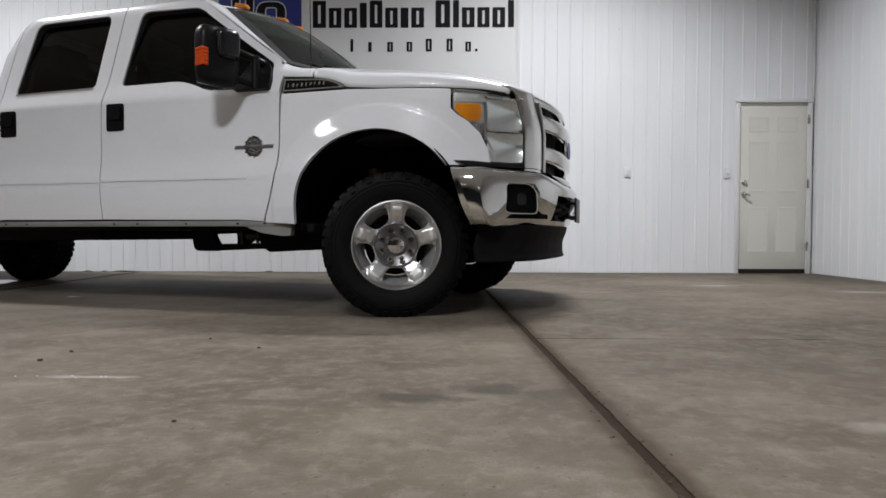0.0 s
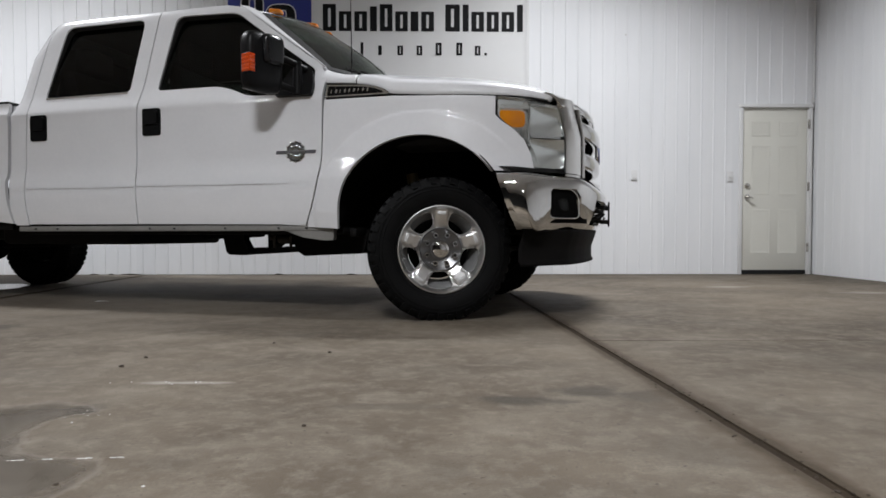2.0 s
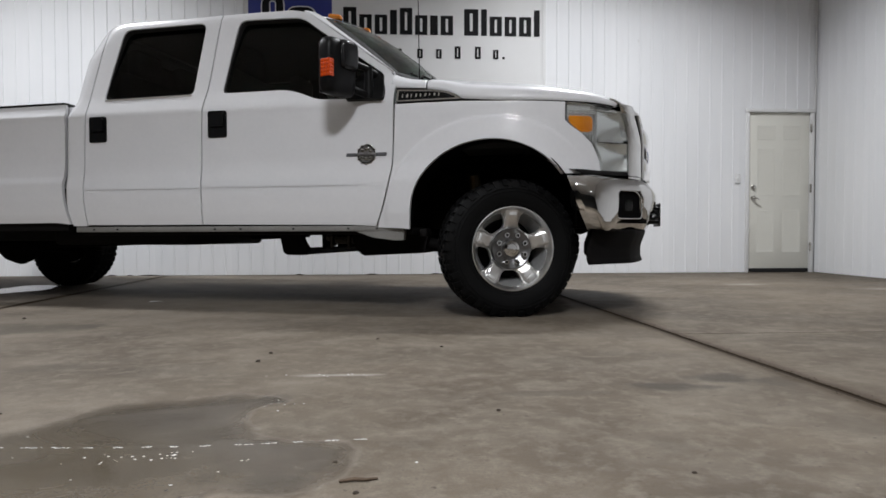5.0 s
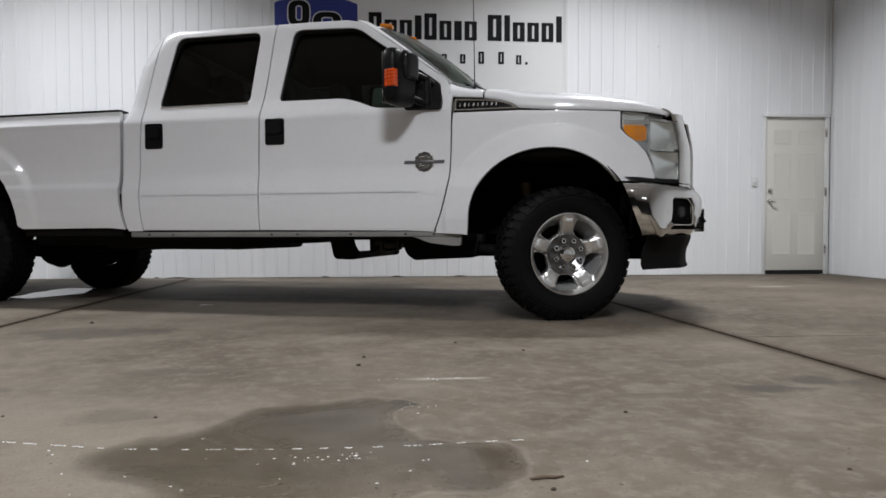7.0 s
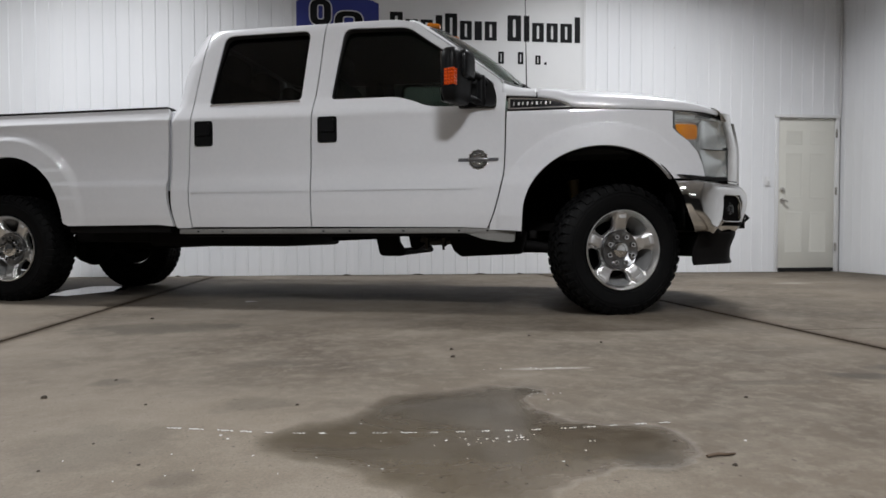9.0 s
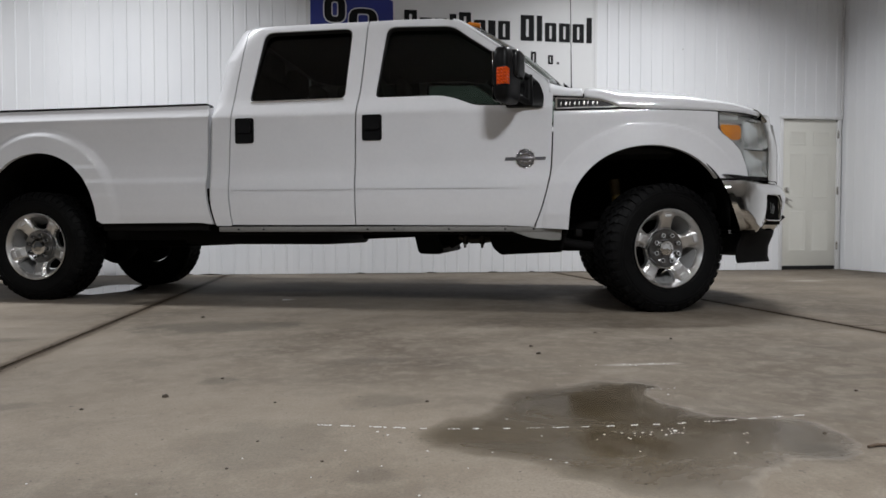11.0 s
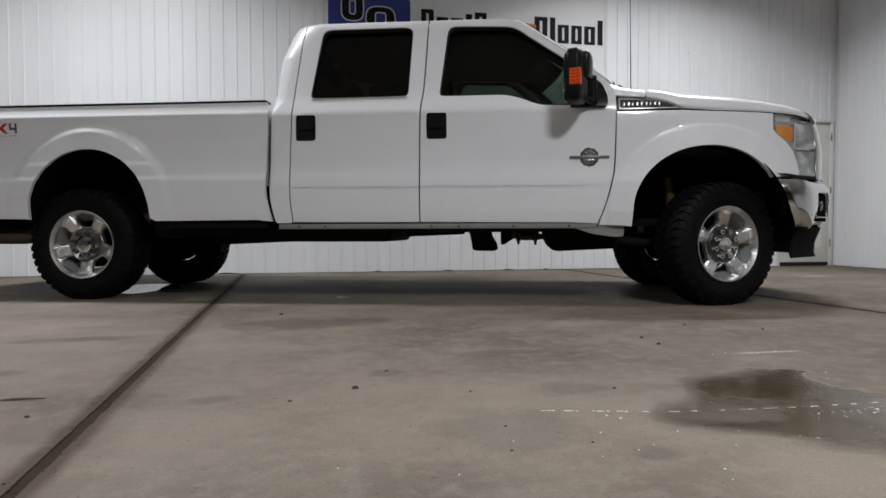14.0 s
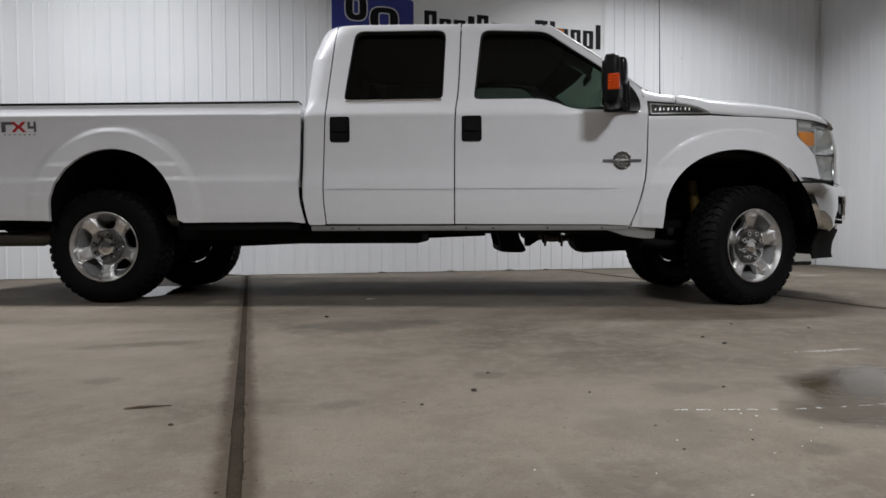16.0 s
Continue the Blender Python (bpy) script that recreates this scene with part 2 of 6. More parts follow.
GLASS_DARK = make_glass("privacy_glass", (0.05, 0.055, 0.05))
GLASS_FRONT = make_glass("door_glass", (0.18, 0.225, 0.20))
GLASS_SCREEN = make_glass("windscreen_glass", (0.55, 0.63, 0.58))
GLASS_CLEAR = make_glass("lamp_lens", (0.92, 0.94, 0.94))
REFLECTOR = plain("lamp_reflector", (0.74, 0.75, 0.75), 0.25, metal=0.5, vary=0.05, scale=4)
MIRROR_BOWL = plain("lamp_bowl", (0.86, 0.87, 0.87), 0.22, metal=0.85, vary=0.04)
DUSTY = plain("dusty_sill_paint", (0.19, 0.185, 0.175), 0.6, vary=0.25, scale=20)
AMBER_DEEP = Nodes("deep_amber_lens").set(Base_Color=(0.58, 0.062, 0.004, 1), Roughness=0.08, Coat_Weight=1.0).mat
AMBER_ROOF = Nodes("roof_amber_lens").set(Base_Color=(0.62, 0.19, 0.012, 1), Roughness=0.10, Coat_Weight=1.0).mat
WATER = Nodes("standing_water").set(Base_Color=(0.030, 0.026, 0.022, 1), Roughness=0.03, IOR=1.6).mat
AMBER = plain("amber_lens", (0.92, 0.24, 0.010), 0.10, vary=0.5, scale=34, Coat_Weight=1.0)
DOOR_PAINT = plain("cream_door_paint", (0.70, 0.69, 0.63), 0.42, vary=0.03)
TRIM_PAINT = plain("white_trim", (0.74, 0.74, 0.74), 0.38, vary=0.03)
WALL_PLAIN = plain("white_wall", (0.72, 0.72, 0.72), 0.6, vary=0.05, scale=3)
WALL_DARK = plain("grey_wall", (0.08, 0.083, 0.086), 0.7, vary=0.1, scale=3)
CEILING_MAT = plain("ceiling_white", (0.80, 0.80, 0.80), 0.6, vary=0.05, scale=3)
NICKEL = make_chrome("satin_nickel", 0.25, (0.55, 0.53, 0.5))
RUST = plain("rusty_steel", (0.065, 0.055, 0.046), 0.6, vary=0.4, bump=0.2, metal=0.5)
DIRT = plain("joint_dirt", (0.030, 0.022, 0.015), 0.95, Specular_IOR_Level=0.1, vary=0.4, bump=0.5, scale=30)
VINYL = plain("banner_vinyl", (0.72, 0.72, 0.72), 0.42, vary=0.02, scale=2)
INK_BLACK = plain("banner_black", (0.008, 0.008, 0.009), 0.6, vary=0.1, Specular_IOR_Level=0.15)
INK_BLUE = plain("banner_blue", (0.018, 0.030, 0.22), 0.4, vary=0.08)
INK_WHITE = plain("banner_white", (0.62, 0.63, 0.66), 0.42, vary=0.03)
CHALK = plain("chalk_white", (0.50, 0.50, 0.49), 0.7, vary=0.1, scale=60)
SOIL = plain("dry_soil", (0.035, 0.026, 0.018), 0.95, vary=0.4, bump=0.4, scale=60)
BARK = plain("twig_bark", (0.075, 0.050, 0.032), 0.9, vary=0.3, bump=0.4, scale=60)
YELLOW = plain("yellow_shock_paint", (0.06, 0.037, 0.004), 0.4, vary=0.1)
RED_INK = plain("decal_red", (0.45, 0.02, 0.02), 0.35, vary=0.05)
GREY_INK = plain("decal_grey", (0.10, 0.10, 0.11), 0.35, vary=0.05)
GAP_BLACK = plain("seam_black", (0.006, 0.006, 0.006), 0.8, vary=0.1)


# ---- mesh helpers ----
def part(name, bm, material, parent=None, label="", smooth=40, m=None):
    """Links a bmesh as one mesh object, under a thing or a part."""
    bmesh.ops.recalc_face_normals(bm, faces=bm.faces)
    mesh = bpy.data.meshes.new(name)
    if smooth:
        for f in bm.faces:
            f.smooth = True
        for e in bm.edges:
            if len(e.link_faces) == 2 and e.calc_face_angle(0) > radians(smooth):
                e.smooth = False
    bm.to_mesh(mesh)
    bm.free()
    mesh.materials.append(material)
    ob = new(name, mesh)
    if parent:
        ob.parent = parent
    if m is not None:
        ob.matrix_basis = m
    if label:
        ob["label"] = label
    return ob


def thing(name, label, category, group="", m=None):
    ob = tagged(new(name), label, category, group)
    ob.empty_display_size = 0.1
    if m is not None:
        ob.matrix_world = m
    return ob


def box(x0, x1, y0, y1, z0, z1, bevel=0.0, seg=2, bm=None, m=None):
    bm = bm or bmesh.new()
    made = bmesh.ops.create_cube(bm, size=1.0)["verts"]
    for v in made:
        v.co = Vector(((x0 + x1) / 2 + v.co.x * (x1 - x0), (y0 + y1) / 2 + v.co.y * (y1 - y0), (z0 + z1) / 2 + v.co.z * (z1 - z0)))
    if bevel:
        edges = {e for v in made for e in v.link_edges}
        out = bmesh.ops.bevel(bm, geom=list(edges), offset=bevel, segments=seg, affect="EDGES", profile=0.5)
        made = list({*[v for v in made if v.is_valid], *out["verts"]})
    if m is not None:
        bmesh.ops.transform(bm, matrix=m, verts=made)
    return bm


def tube(points, radius, sides=8, bm=None, caps=True):
    """A round bar along points; radius is a number or a list."""
    bm = bm or bmesh.new()
    pts = [Vector(p) for p in points]
    radii = radius if isinstance(radius, (list, tuple)) else [radius] * len(pts)
    rings = []
    side = None
    for k, p in enumerate(pts):
        way = (pts[min(k + 1, len(pts) - 1)] - pts[max(k - 1, 0)]).normalized()
        if side is None:
            side = way.cross(Vector((0, 0, 1)))
            if side.length < 0.1:
                side = way.cross(Vector((0, 1, 0)))
        side = (side - way * side.dot(way)).normalized()
        up = way.cross(side)
        rings.append([bm.verts.new(p + radii[k] * (math.cos(a) * side + math.sin(a) * up)) for a in np.linspace(0, 2 * math.pi, sides, endpoint=False)])
    for a, b in zip(rings, rings[1:]):
        for k in range(sides):
            bm.faces.new((a[k], a[(k + 1) % sides], b[(k + 1) % sides], b[k]))
    if caps:
        bm.faces.new(rings[0][::-1])
        bm.faces.new(rings[-1])
    return bm


def lathe(profile, n=48, bm=None, closed=False):
    """Turns a profile of (radius, y) round the y axis."""
    bm = bm or bmesh.new()
    rings = [[bm.verts.new((r * math.cos(a), y, r * math.sin(a))) for a in np.linspace(0, 2 * math.pi, n, endpoint=False)] for r, y in profile]
    pairs = list(zip(rings, rings[1:])) + ([(rings[-1], rings[0])] if closed else [])
    for a, b in pairs:
        for k in range(n):
            bm.faces.new((a[k], a[(k + 1) % n], b[(k + 1) % n], b[k]))
    if not closed:
        for ring in (rings[0], rings[-1]):
            bm.faces.new(ring)
    return bm


def prism(outline, y0, y1, bm=None, bevel=0.0):
    """An outline in x and z, drawn out from y0 to y1."""
    bm = bm or bmesh.new()
    a = [bm.verts.new((x, y0, z)) for x, z in outline]
    b = [bm.verts.new((x, y1, z)) for x, z in outline]
    fa, fb = bm.faces.new(a), bm.faces.new(b[::-1])
    n = len(outline)
    for k in range(n):
        bm.faces.new((a[k], b[k], b[(k + 1) % n], a[(k + 1) % n]))
    if bevel:
        bmesh.ops.bevel(bm, geom=[e for f in (fa, fb) for e in f.edges], offset=bevel, segments=2, affect="EDGES")
    return bm


def plate(outline, z0, z1, bm=None):
    """An outline in x and y, drawn up from z0 to z1."""
    bm = bm or bmesh.new()
    a = [bm.verts.new((x, y, z0)) for x, y in outline]
    b = [bm.verts.new((x, y, z1)) for x, y in outline]
    bm.faces.new(a[::-1]), bm.faces.new(b)
    n = len(outline)
    for k in range(n):
        bm.faces.new((a[k], a[(k + 1) % n], b[(k + 1) % n], b[k]))
    return bm


def curve(points, n=6):
    """A smooth line through points (Catmull-Rom)."""
    p = [np.array(q, float) for q in points]
    p = [2 * p[0] - p[1], *p, 2 * p[-1] - p[-2]]
    out = []
    for a, b, c, d in zip(p, p[1:], p[2:], p[3:]):
        for t in np.arange(n) / n:
            out.append(tuple(0.5 * (2 * b + (c - a) * t + (2 * a - 5 * b + 4 * c - d) * t * t + (3 * b - a - 3 * c + d) * t**3)))
    return out + [tuple(p[-2])]


def rounded(points, radius, n=5):
    """A closed outline with its corners rounded; radius is a number or one for each corner."""
    p = [np.array(q, float) for q in points]
    radii = radius if isinstance(radius, (list, tuple)) else [radius] * len(p)
    out = []
    for k, b in enumerate(p):
        a, c = p[k - 1], p[(k + 1) % len(p)]
        ra = min(radii[k], 0.48 * np.linalg.norm(a - b), 0.48 * np.linalg.norm(c - b))
        if ra < 1e-5:
            out.append(tuple(b))
            continue
        u, w = b + (a - b) / np.linalg.norm(a - b) * ra, b + (c - b) / np.linalg.norm(c - b) * ra
        for t in np.linspace(0, 1, n):
            out.append(tuple((1 - t) ** 2 * u + 2 * t * (1 - t) * b + t * t * w))
    return out


def sheet(fn, nu, nv, bm=None, closed_u=False):
    """A grid of points fn(u, v), u and v from 0 to 1."""
    bm = bm or bmesh.new()
    rows = [[bm.verts.new(fn(u, v)) for v in np.linspace(0, 1, nv + 1)] for u in np.linspace(0, 1, nu + 1)]
    for a, b in zip(rows, rows[1:]):
        for k in range(nv):
            bm.faces.new((a[k], b[k], b[k + 1], a[k + 1]))
    return bm


def thicken(ob, depth, offset=-1.0):
    mod = ob.modifiers.new("thickness", "SOLIDIFY")
    mod.thickness, mod.offset = depth, offset
    return ob


def smooth_step(a, b, x):
    t = min(1.0, max(0.0, (x - a) / (b - a)))
    return t * t * (3 - 2 * t)


def table(pairs):
    xs, ys = zip(*pairs)
    return lambda x: float(np.interp(x, xs, ys))


# ---- the hall ----
def tag_structure(ob, label, category):
    return tagged(ob, label, category, kind="structure")


# the floor falls slightly towards the far wall
FALL = Matrix.Translation((0, 1.5, 0)) @ Matrix.Rotation(-0.0045, 4, "X") @ Matrix.Translation((0, -1.5, 0))
JOINT_A = lambda y: 0.322 - 0.0365 * (y - 4.6)   # beside the front wheel
JOINT_B = lambda y: -3.560 - 0.0630 * (y - 4.8)  # beside the rear wheels
HALF = 0.0135


def ragged(fn, y0, y1, side, step=0.04):
    """A worn slab edge along a joint."""
    rng = random.Random(int(side * 10 + y0 * 7 + 50))
    n = int(abs(y1 - y0) / step)
    pts = []
    for k in range(n + 1):
        y = y0 + (y1 - y0) * k / n
        chip = 0.006 * max(0.0, rng.random() - 0.86) / 0.14
        pts.append((fn(y) + side * (HALF + chip + 0.0012 * rng.random()), y))
    return pts


def slab(outline, parent):
    bm = plate(outline, -0.10, 0.0)
    top = [e for e in bm.edges if all(abs(v.co.z) < 1e-6 for v in e.verts)]
    bmesh.ops.bevel(bm, geom=top, offset=0.003, segments=2, affect="EDGES")
    return part("slab", bm, CONCRETE, parent, smooth=0)


def build_floor():
    base = part("floor", box(ROOM_X0 - 0.2, ROOM_X1 + 0.2, ROOM_Y0 - 0.2, ROOM_Y1 + 0.2, -0.14, -0.005), DIRT, smooth=0)
    tag_structure(base, "worn brown-grey concrete floor with sawn joints and stains", "floor")
    base.matrix_basis = FALL
    y0, y1, cross = ROOM_Y0 - 0.1, ROOM_Y1 + 0.1, 2.762
    slab([(ROOM_X0 - 0.1, y0), *ragged(JOINT_B, y0, y1, -1), (ROOM_X0 - 0.1, y1)], base)
    slab([*ragged(JOINT_A, y0, y1, -1), *ragged(JOINT_B, y1, y0, 1)], base)
    slab([*ragged(JOINT_A, cross - 0.002, y0, 1), (ROOM_X1 + 0.1, y0), (ROOM_X1 + 0.1, cross - 0.002)], base)
    slab([*ragged(JOINT_A, y1, cross + 0.002, 1), (ROOM_X1 + 0.1, cross + 0.002), (ROOM_X1 + 0.1, y1)], base)


RIB, PANEL = 0.1485, 0.891


def liner_mesh(width, height, name, depth=0.0088):
    """A ribbed steel sheet in x and z, its flats at y = 0 and its ribs towards -y."""
    xs, ys = [], []
    count = int(round(width / RIB))
    for k in range(count):
        a = k * RIB
        for dx, dy in ((0.0, 0.0), (0.0615, 0.0), (0.0660, -depth), (0.0810, -depth), (0.0855, 0.0)):
            xs.append(a + dx), ys.append(dy)
    xs.append(count * RIB), ys.append(0.0)
    bm = bmesh.new()
    low = [bm.verts.new((x, y, 0.0)) for x, y in zip(xs, ys)]
    high = [bm.verts.new((x, y, height)) for x, y in zip(xs, ys)]
    for k in range(len(xs) - 1):
        bm.faces.new((low[k], low[k + 1], high[k + 1], high[k]))
    inner = [e for e in bm.edges if len(e.link_faces) == 2]
    bmesh.ops.bevel(bm, geom=inner, offset=0.0016, segments=3, affect="EDGES")
    mesh = bpy.data.meshes.new(name)
    bm.to_mesh(mesh)
    bm.free()
    mesh.materials.append(LINER)
    return mesh


DOOR_X0, DOOR_X1, DOOR_TOP = 3.352, 4.232, 2.012


def build_walls():
    t = 0.16
    north = part("wall_north", box(ROOM_X0 - t, DOOR_X0 + 0.03, ROOM_Y1 + 0.02, ROOM_Y1 + t, -0.10, ROOM_Z), WALL_PLAIN, smooth=0)
    tag_structure(north, "white ribbed steel liner wall", "wall")
    over = part("wall_over_door", box(DOOR_X0 + 0.03, ROOM_X1 + t, ROOM_Y1 + 0.02, ROOM_Y1 + t, DOOR_TOP - 0.03, ROOM_Z), WALL_PLAIN, smooth=0)
    tag_structure(over, "white ribbed steel liner above the door", "wall")
    stub = part("wall_beside_door", box(DOOR_X1 - 0.03, ROOM_X1 + t, ROOM_Y1 + 0.02, ROOM_Y1 + t, -0.10, DOOR_TOP - 0.03), WALL_PLAIN, smooth=0)
    tag_structure(stub, "narrow white wall strip beside the door", "wall")
    east = part("wall_east", box(ROOM_X1 + 0.02, ROOM_X1 + t, ROOM_Y0 - t, ROOM_Y1 + 0.02, -0.10, ROOM_Z), WALL_PLAIN, smooth=0)
    tag_structure(east, "white ribbed steel side wall", "wall")
    # unseen west and south walls, added dark to cut bounce and darken reflections
    west = part("wall_west", box(ROOM_X0 - t, ROOM_X0, ROOM_Y0 - t, ROOM_Y1 + 0.02, -0.10, ROOM_Z), WALL_DARK, smooth=0)
    tag_structure(west, "unseen plain end wall, kept dark grey to cut bounced light", "wall")
    south = part("wall_south", box(ROOM_X0, ROOM_X1 + 0.02, ROOM_Y0 - t, ROOM_Y0, -0.10, ROOM_Z), WALL_DARK, smooth=0)
    tag_structure(south, "unseen plain wall, kept dark grey to darken reflections", "wall")
    roof = part("ceiling", box(ROOM_X0 - t, ROOM_X1 + t, ROOM_Y0 - t, ROOM_Y1 + t, ROOM_Z, ROOM_Z + 0.1), CEILING_MAT, smooth=0)
    tag_structure(roof, "white liner ceiling", "ceiling")

    full = liner_mesh(PANEL, ROOM_Z + 0.020, "liner_panel")
    short = liner_mesh(PANEL, ROOM_Z - DOOR_TOP - 0.004, "liner_panel_short")
    x = 2.379
    strip = part("liner_strip", box(x + PANEL, DOOR_X0 - 0.001, ROOM_Y1, ROOM_Y1 + 0.02, -0.024, ROOM_Z), LINER, north, smooth=0)
    while x > ROOM_X0 - PANEL:
        ob = new("liner_panel", full)
        ob.parent, ob.matrix_basis = north, pose(x, ROOM_Y1, -0.022)
        x -= PANEL
    ob = new("liner_panel", short)
    ob.parent, ob.matrix_basis = over, pose(DOOR_X0, ROOM_Y1, DOOR_TOP + 0.004)
    side_panel = liner_mesh(PANEL, ROOM_Z + 0.020, "liner_panel_side", 0.0036)
    y = ROOM_Y1
    while y > ROOM_Y0 + 0.1:
        ob = new("liner_panel", side_panel)
        ob.parent, ob.matrix_basis = east, pose(ROOM_X1, y, -0.022, 0, 0, -90)
        y -= PANEL
    corner = part("corner_trim", box(ROOM_X1 - 0.034, ROOM_X1 - 0.013, ROOM_Y1 - 0.030, ROOM_Y1 - 0.012, DOOR_TOP + 0.01, ROOM_Z - 0.01, 0.003), TRIM_PAINT)
    tag_structure(corner, "thin white corner trim strip", "trim")


def wall_plate(x, z, switch):
    """A switch or socket plate on the far wall."""
    ob = thing("switch_plate" if switch else "socket_plate", "small white plastic plate on the ribbed wall", "wall plate")
    ob.location = (x, ROOM_Y1 - 0.0068, z)
    part("cover", box(-0.036, 0.036, -0.007, 0.0, -0.058, 0.058, 0.004), TRIM_PAINT, ob)
    if switch:
        part("rocker", box(-0.008, 0.008, -0.014, -0.006, -0.014, 0.014, 0.002), TRIM_PAINT, ob)
    else:
        for dz in (-0.022, 0.022):
            part("socket", lathe([(0.015, -0.0095), (0.0165, -0.006)], 16), TRIM_PAINT, ob, m=pose(0, 0, dz))


def build_door():
    y = ROOM_Y1
    base = part("door_1", box(DOOR_X0 + 0.045, DOOR_X1 - 0.055, y + 0.004, y + 0.046, 0.026, 1.972, 0.002), DOOR_PAINT)
    tag_structure(base, "closed cream six-panel steel door in a white frame", "door")
    x0, x1 = DOOR_X0 + 0.045, DOOR_X1 - 0.055
    w = x1 - x0
    for cx in (0.285, 0.715):
        for z0, z1 in ((1.63, 1.82), (0.93, 1.53), (0.22, 0.76)):
            xa, xb = x0 + (cx - 0.155) * w, x0 + (cx + 0.155) * w
            rim = bmesh.new()
            outer, mid, inner = [], [], []
            for (px, pz) in ((xa, z0), (xb, z0), (xb, z1), (xa, z1)):
                sx, sz = (1 if px == xa else -1), (1 if pz == z0 else -1)
                outer.append(rim.verts.new((px, y + 0.0036, pz)))
                mid.append(rim.verts.new((px + sx * 0.014, y + 0.0018, pz + sz * 0.014)))
                inner.append(rim.verts.new((px + sx * 0.034, y + 0.0034, pz + sz * 0.034)))
            for a, b in ((outer, mid), (mid, inner)):
                for k in range(4):
                    rim.faces.new((a[k], a[(k + 1) % 4], b[(k + 1) % 4], b[k]))
            rim.faces.new(inner)
            part("door_panel", rim, DOOR_PAINT, base, smooth=0)
    part("door_sweep", box(x0, x1, y - 0.002, y + 0.03, -0.020, 0.024), GAP_BLACK, base, "black rubber sweep along the sill", smooth=0)
    for name, xa, xb, za, zb in (("jamb", DOOR_X0, x0 - 0.004, -0.026, DOOR_TOP), ("jamb", x1 + 0.004, DOOR_X1, -0.026, DOOR_TOP), ("head", DOOR_X0 - 0.006, DOOR_X1 + 0.006, 1.976, DOOR_TOP + 0.004)):
        front = -0.030 if name == "head" else -0.022
        part(name, box(xa, xb, y + front, y + 0.10, za, zb, 0.003), TRIM_PAINT, base)
    part("stop", box(x0, x1, y + 0.047, y + 0.15, -0.10, 1.976), GAP_BLACK, base, smooth=0)
    for z in (0.30, 1.03, 1.78):
        hinge = part("hinge", box(x1 - 0.004, x1 + 0.022, y - 0.030, y - 0.018, z - 0.05, z + 0.05, 0.003), NICKEL, base, "worn steel butt hinge")
        part("hinge_pin", tube([(x1 + 0.004, y - 0.028, z - 0.055), (x1 + 0.004, y - 0.028, z + 0.055)], 0.007, 10), NICKEL, hinge)
    kx = x0 + 0.06
    part("deadbolt", lathe([(0.028, -0.002), (0.028, -0.016), (0.018, -0.024), (0.001, -0.026)], 24), NICKEL, base, "satin nickel deadbolt", m=pose(kx, y + 0.002, 1.045))
    rose = part("rose", lathe([(0.032, -0.002), (0.031, -0.012), (0.014, -0.016), (0.012, -0.05), (0.001, -0.05)], 24), NICKEL, base, "satin nickel handle", m=pose(kx, y + 0.002, 0.905))
    part("lever", tube([(0, -0.045, 0), (0.015, -0.052, 0), (0.035, -0.052, -0.008), (0.055, -0.046, -0.018)], [0.009, 0.010, 0.009, 0.006], 10), NICKEL, rose)


def pierced(outer, holes, y0, y1):
    """A flat shape with slots through it, drawn out from y0 to y1."""
    bm = bmesh.new()
    edges = []
    for loop in (outer, *holes):
        vs = [bm.verts.new((x, y0, z)) for x, z in loop]
        edges += [bm.edges.new((vs[k - 1], vs[k])) for k in range(len(vs))]
    bmesh.ops.triangle_fill(bm, use_beauty=True, use_dissolve=False, edges=edges, normal=(0, -1, 0))
    out = bmesh.ops.extrude_face_region(bm, geom=list(bm.faces))
    for v in out["geom"]:
        if isinstance(v, bmesh.types.BMVert):
            v.co.y = y1
    return bm


def block(x0, x1, z0, z1, r):
    return rounded([(x0, z0), (x1, z0), (x1, z1), (x0, z1)], r, 5)


def word_shape(kind, x, z, w, h):
    """A plain heavy block of the wordmark, solid or with a slot."""
    spans = {"bar": (), "slot": ((0.16, 0.84),)}[kind]
    return block(x, x + w, z, z + h, 0.06 * w), [block(x + 0.40 * w, x + 0.60 * w, z + a * h, z + b * h, 0.05 * w) for a, b in spans]


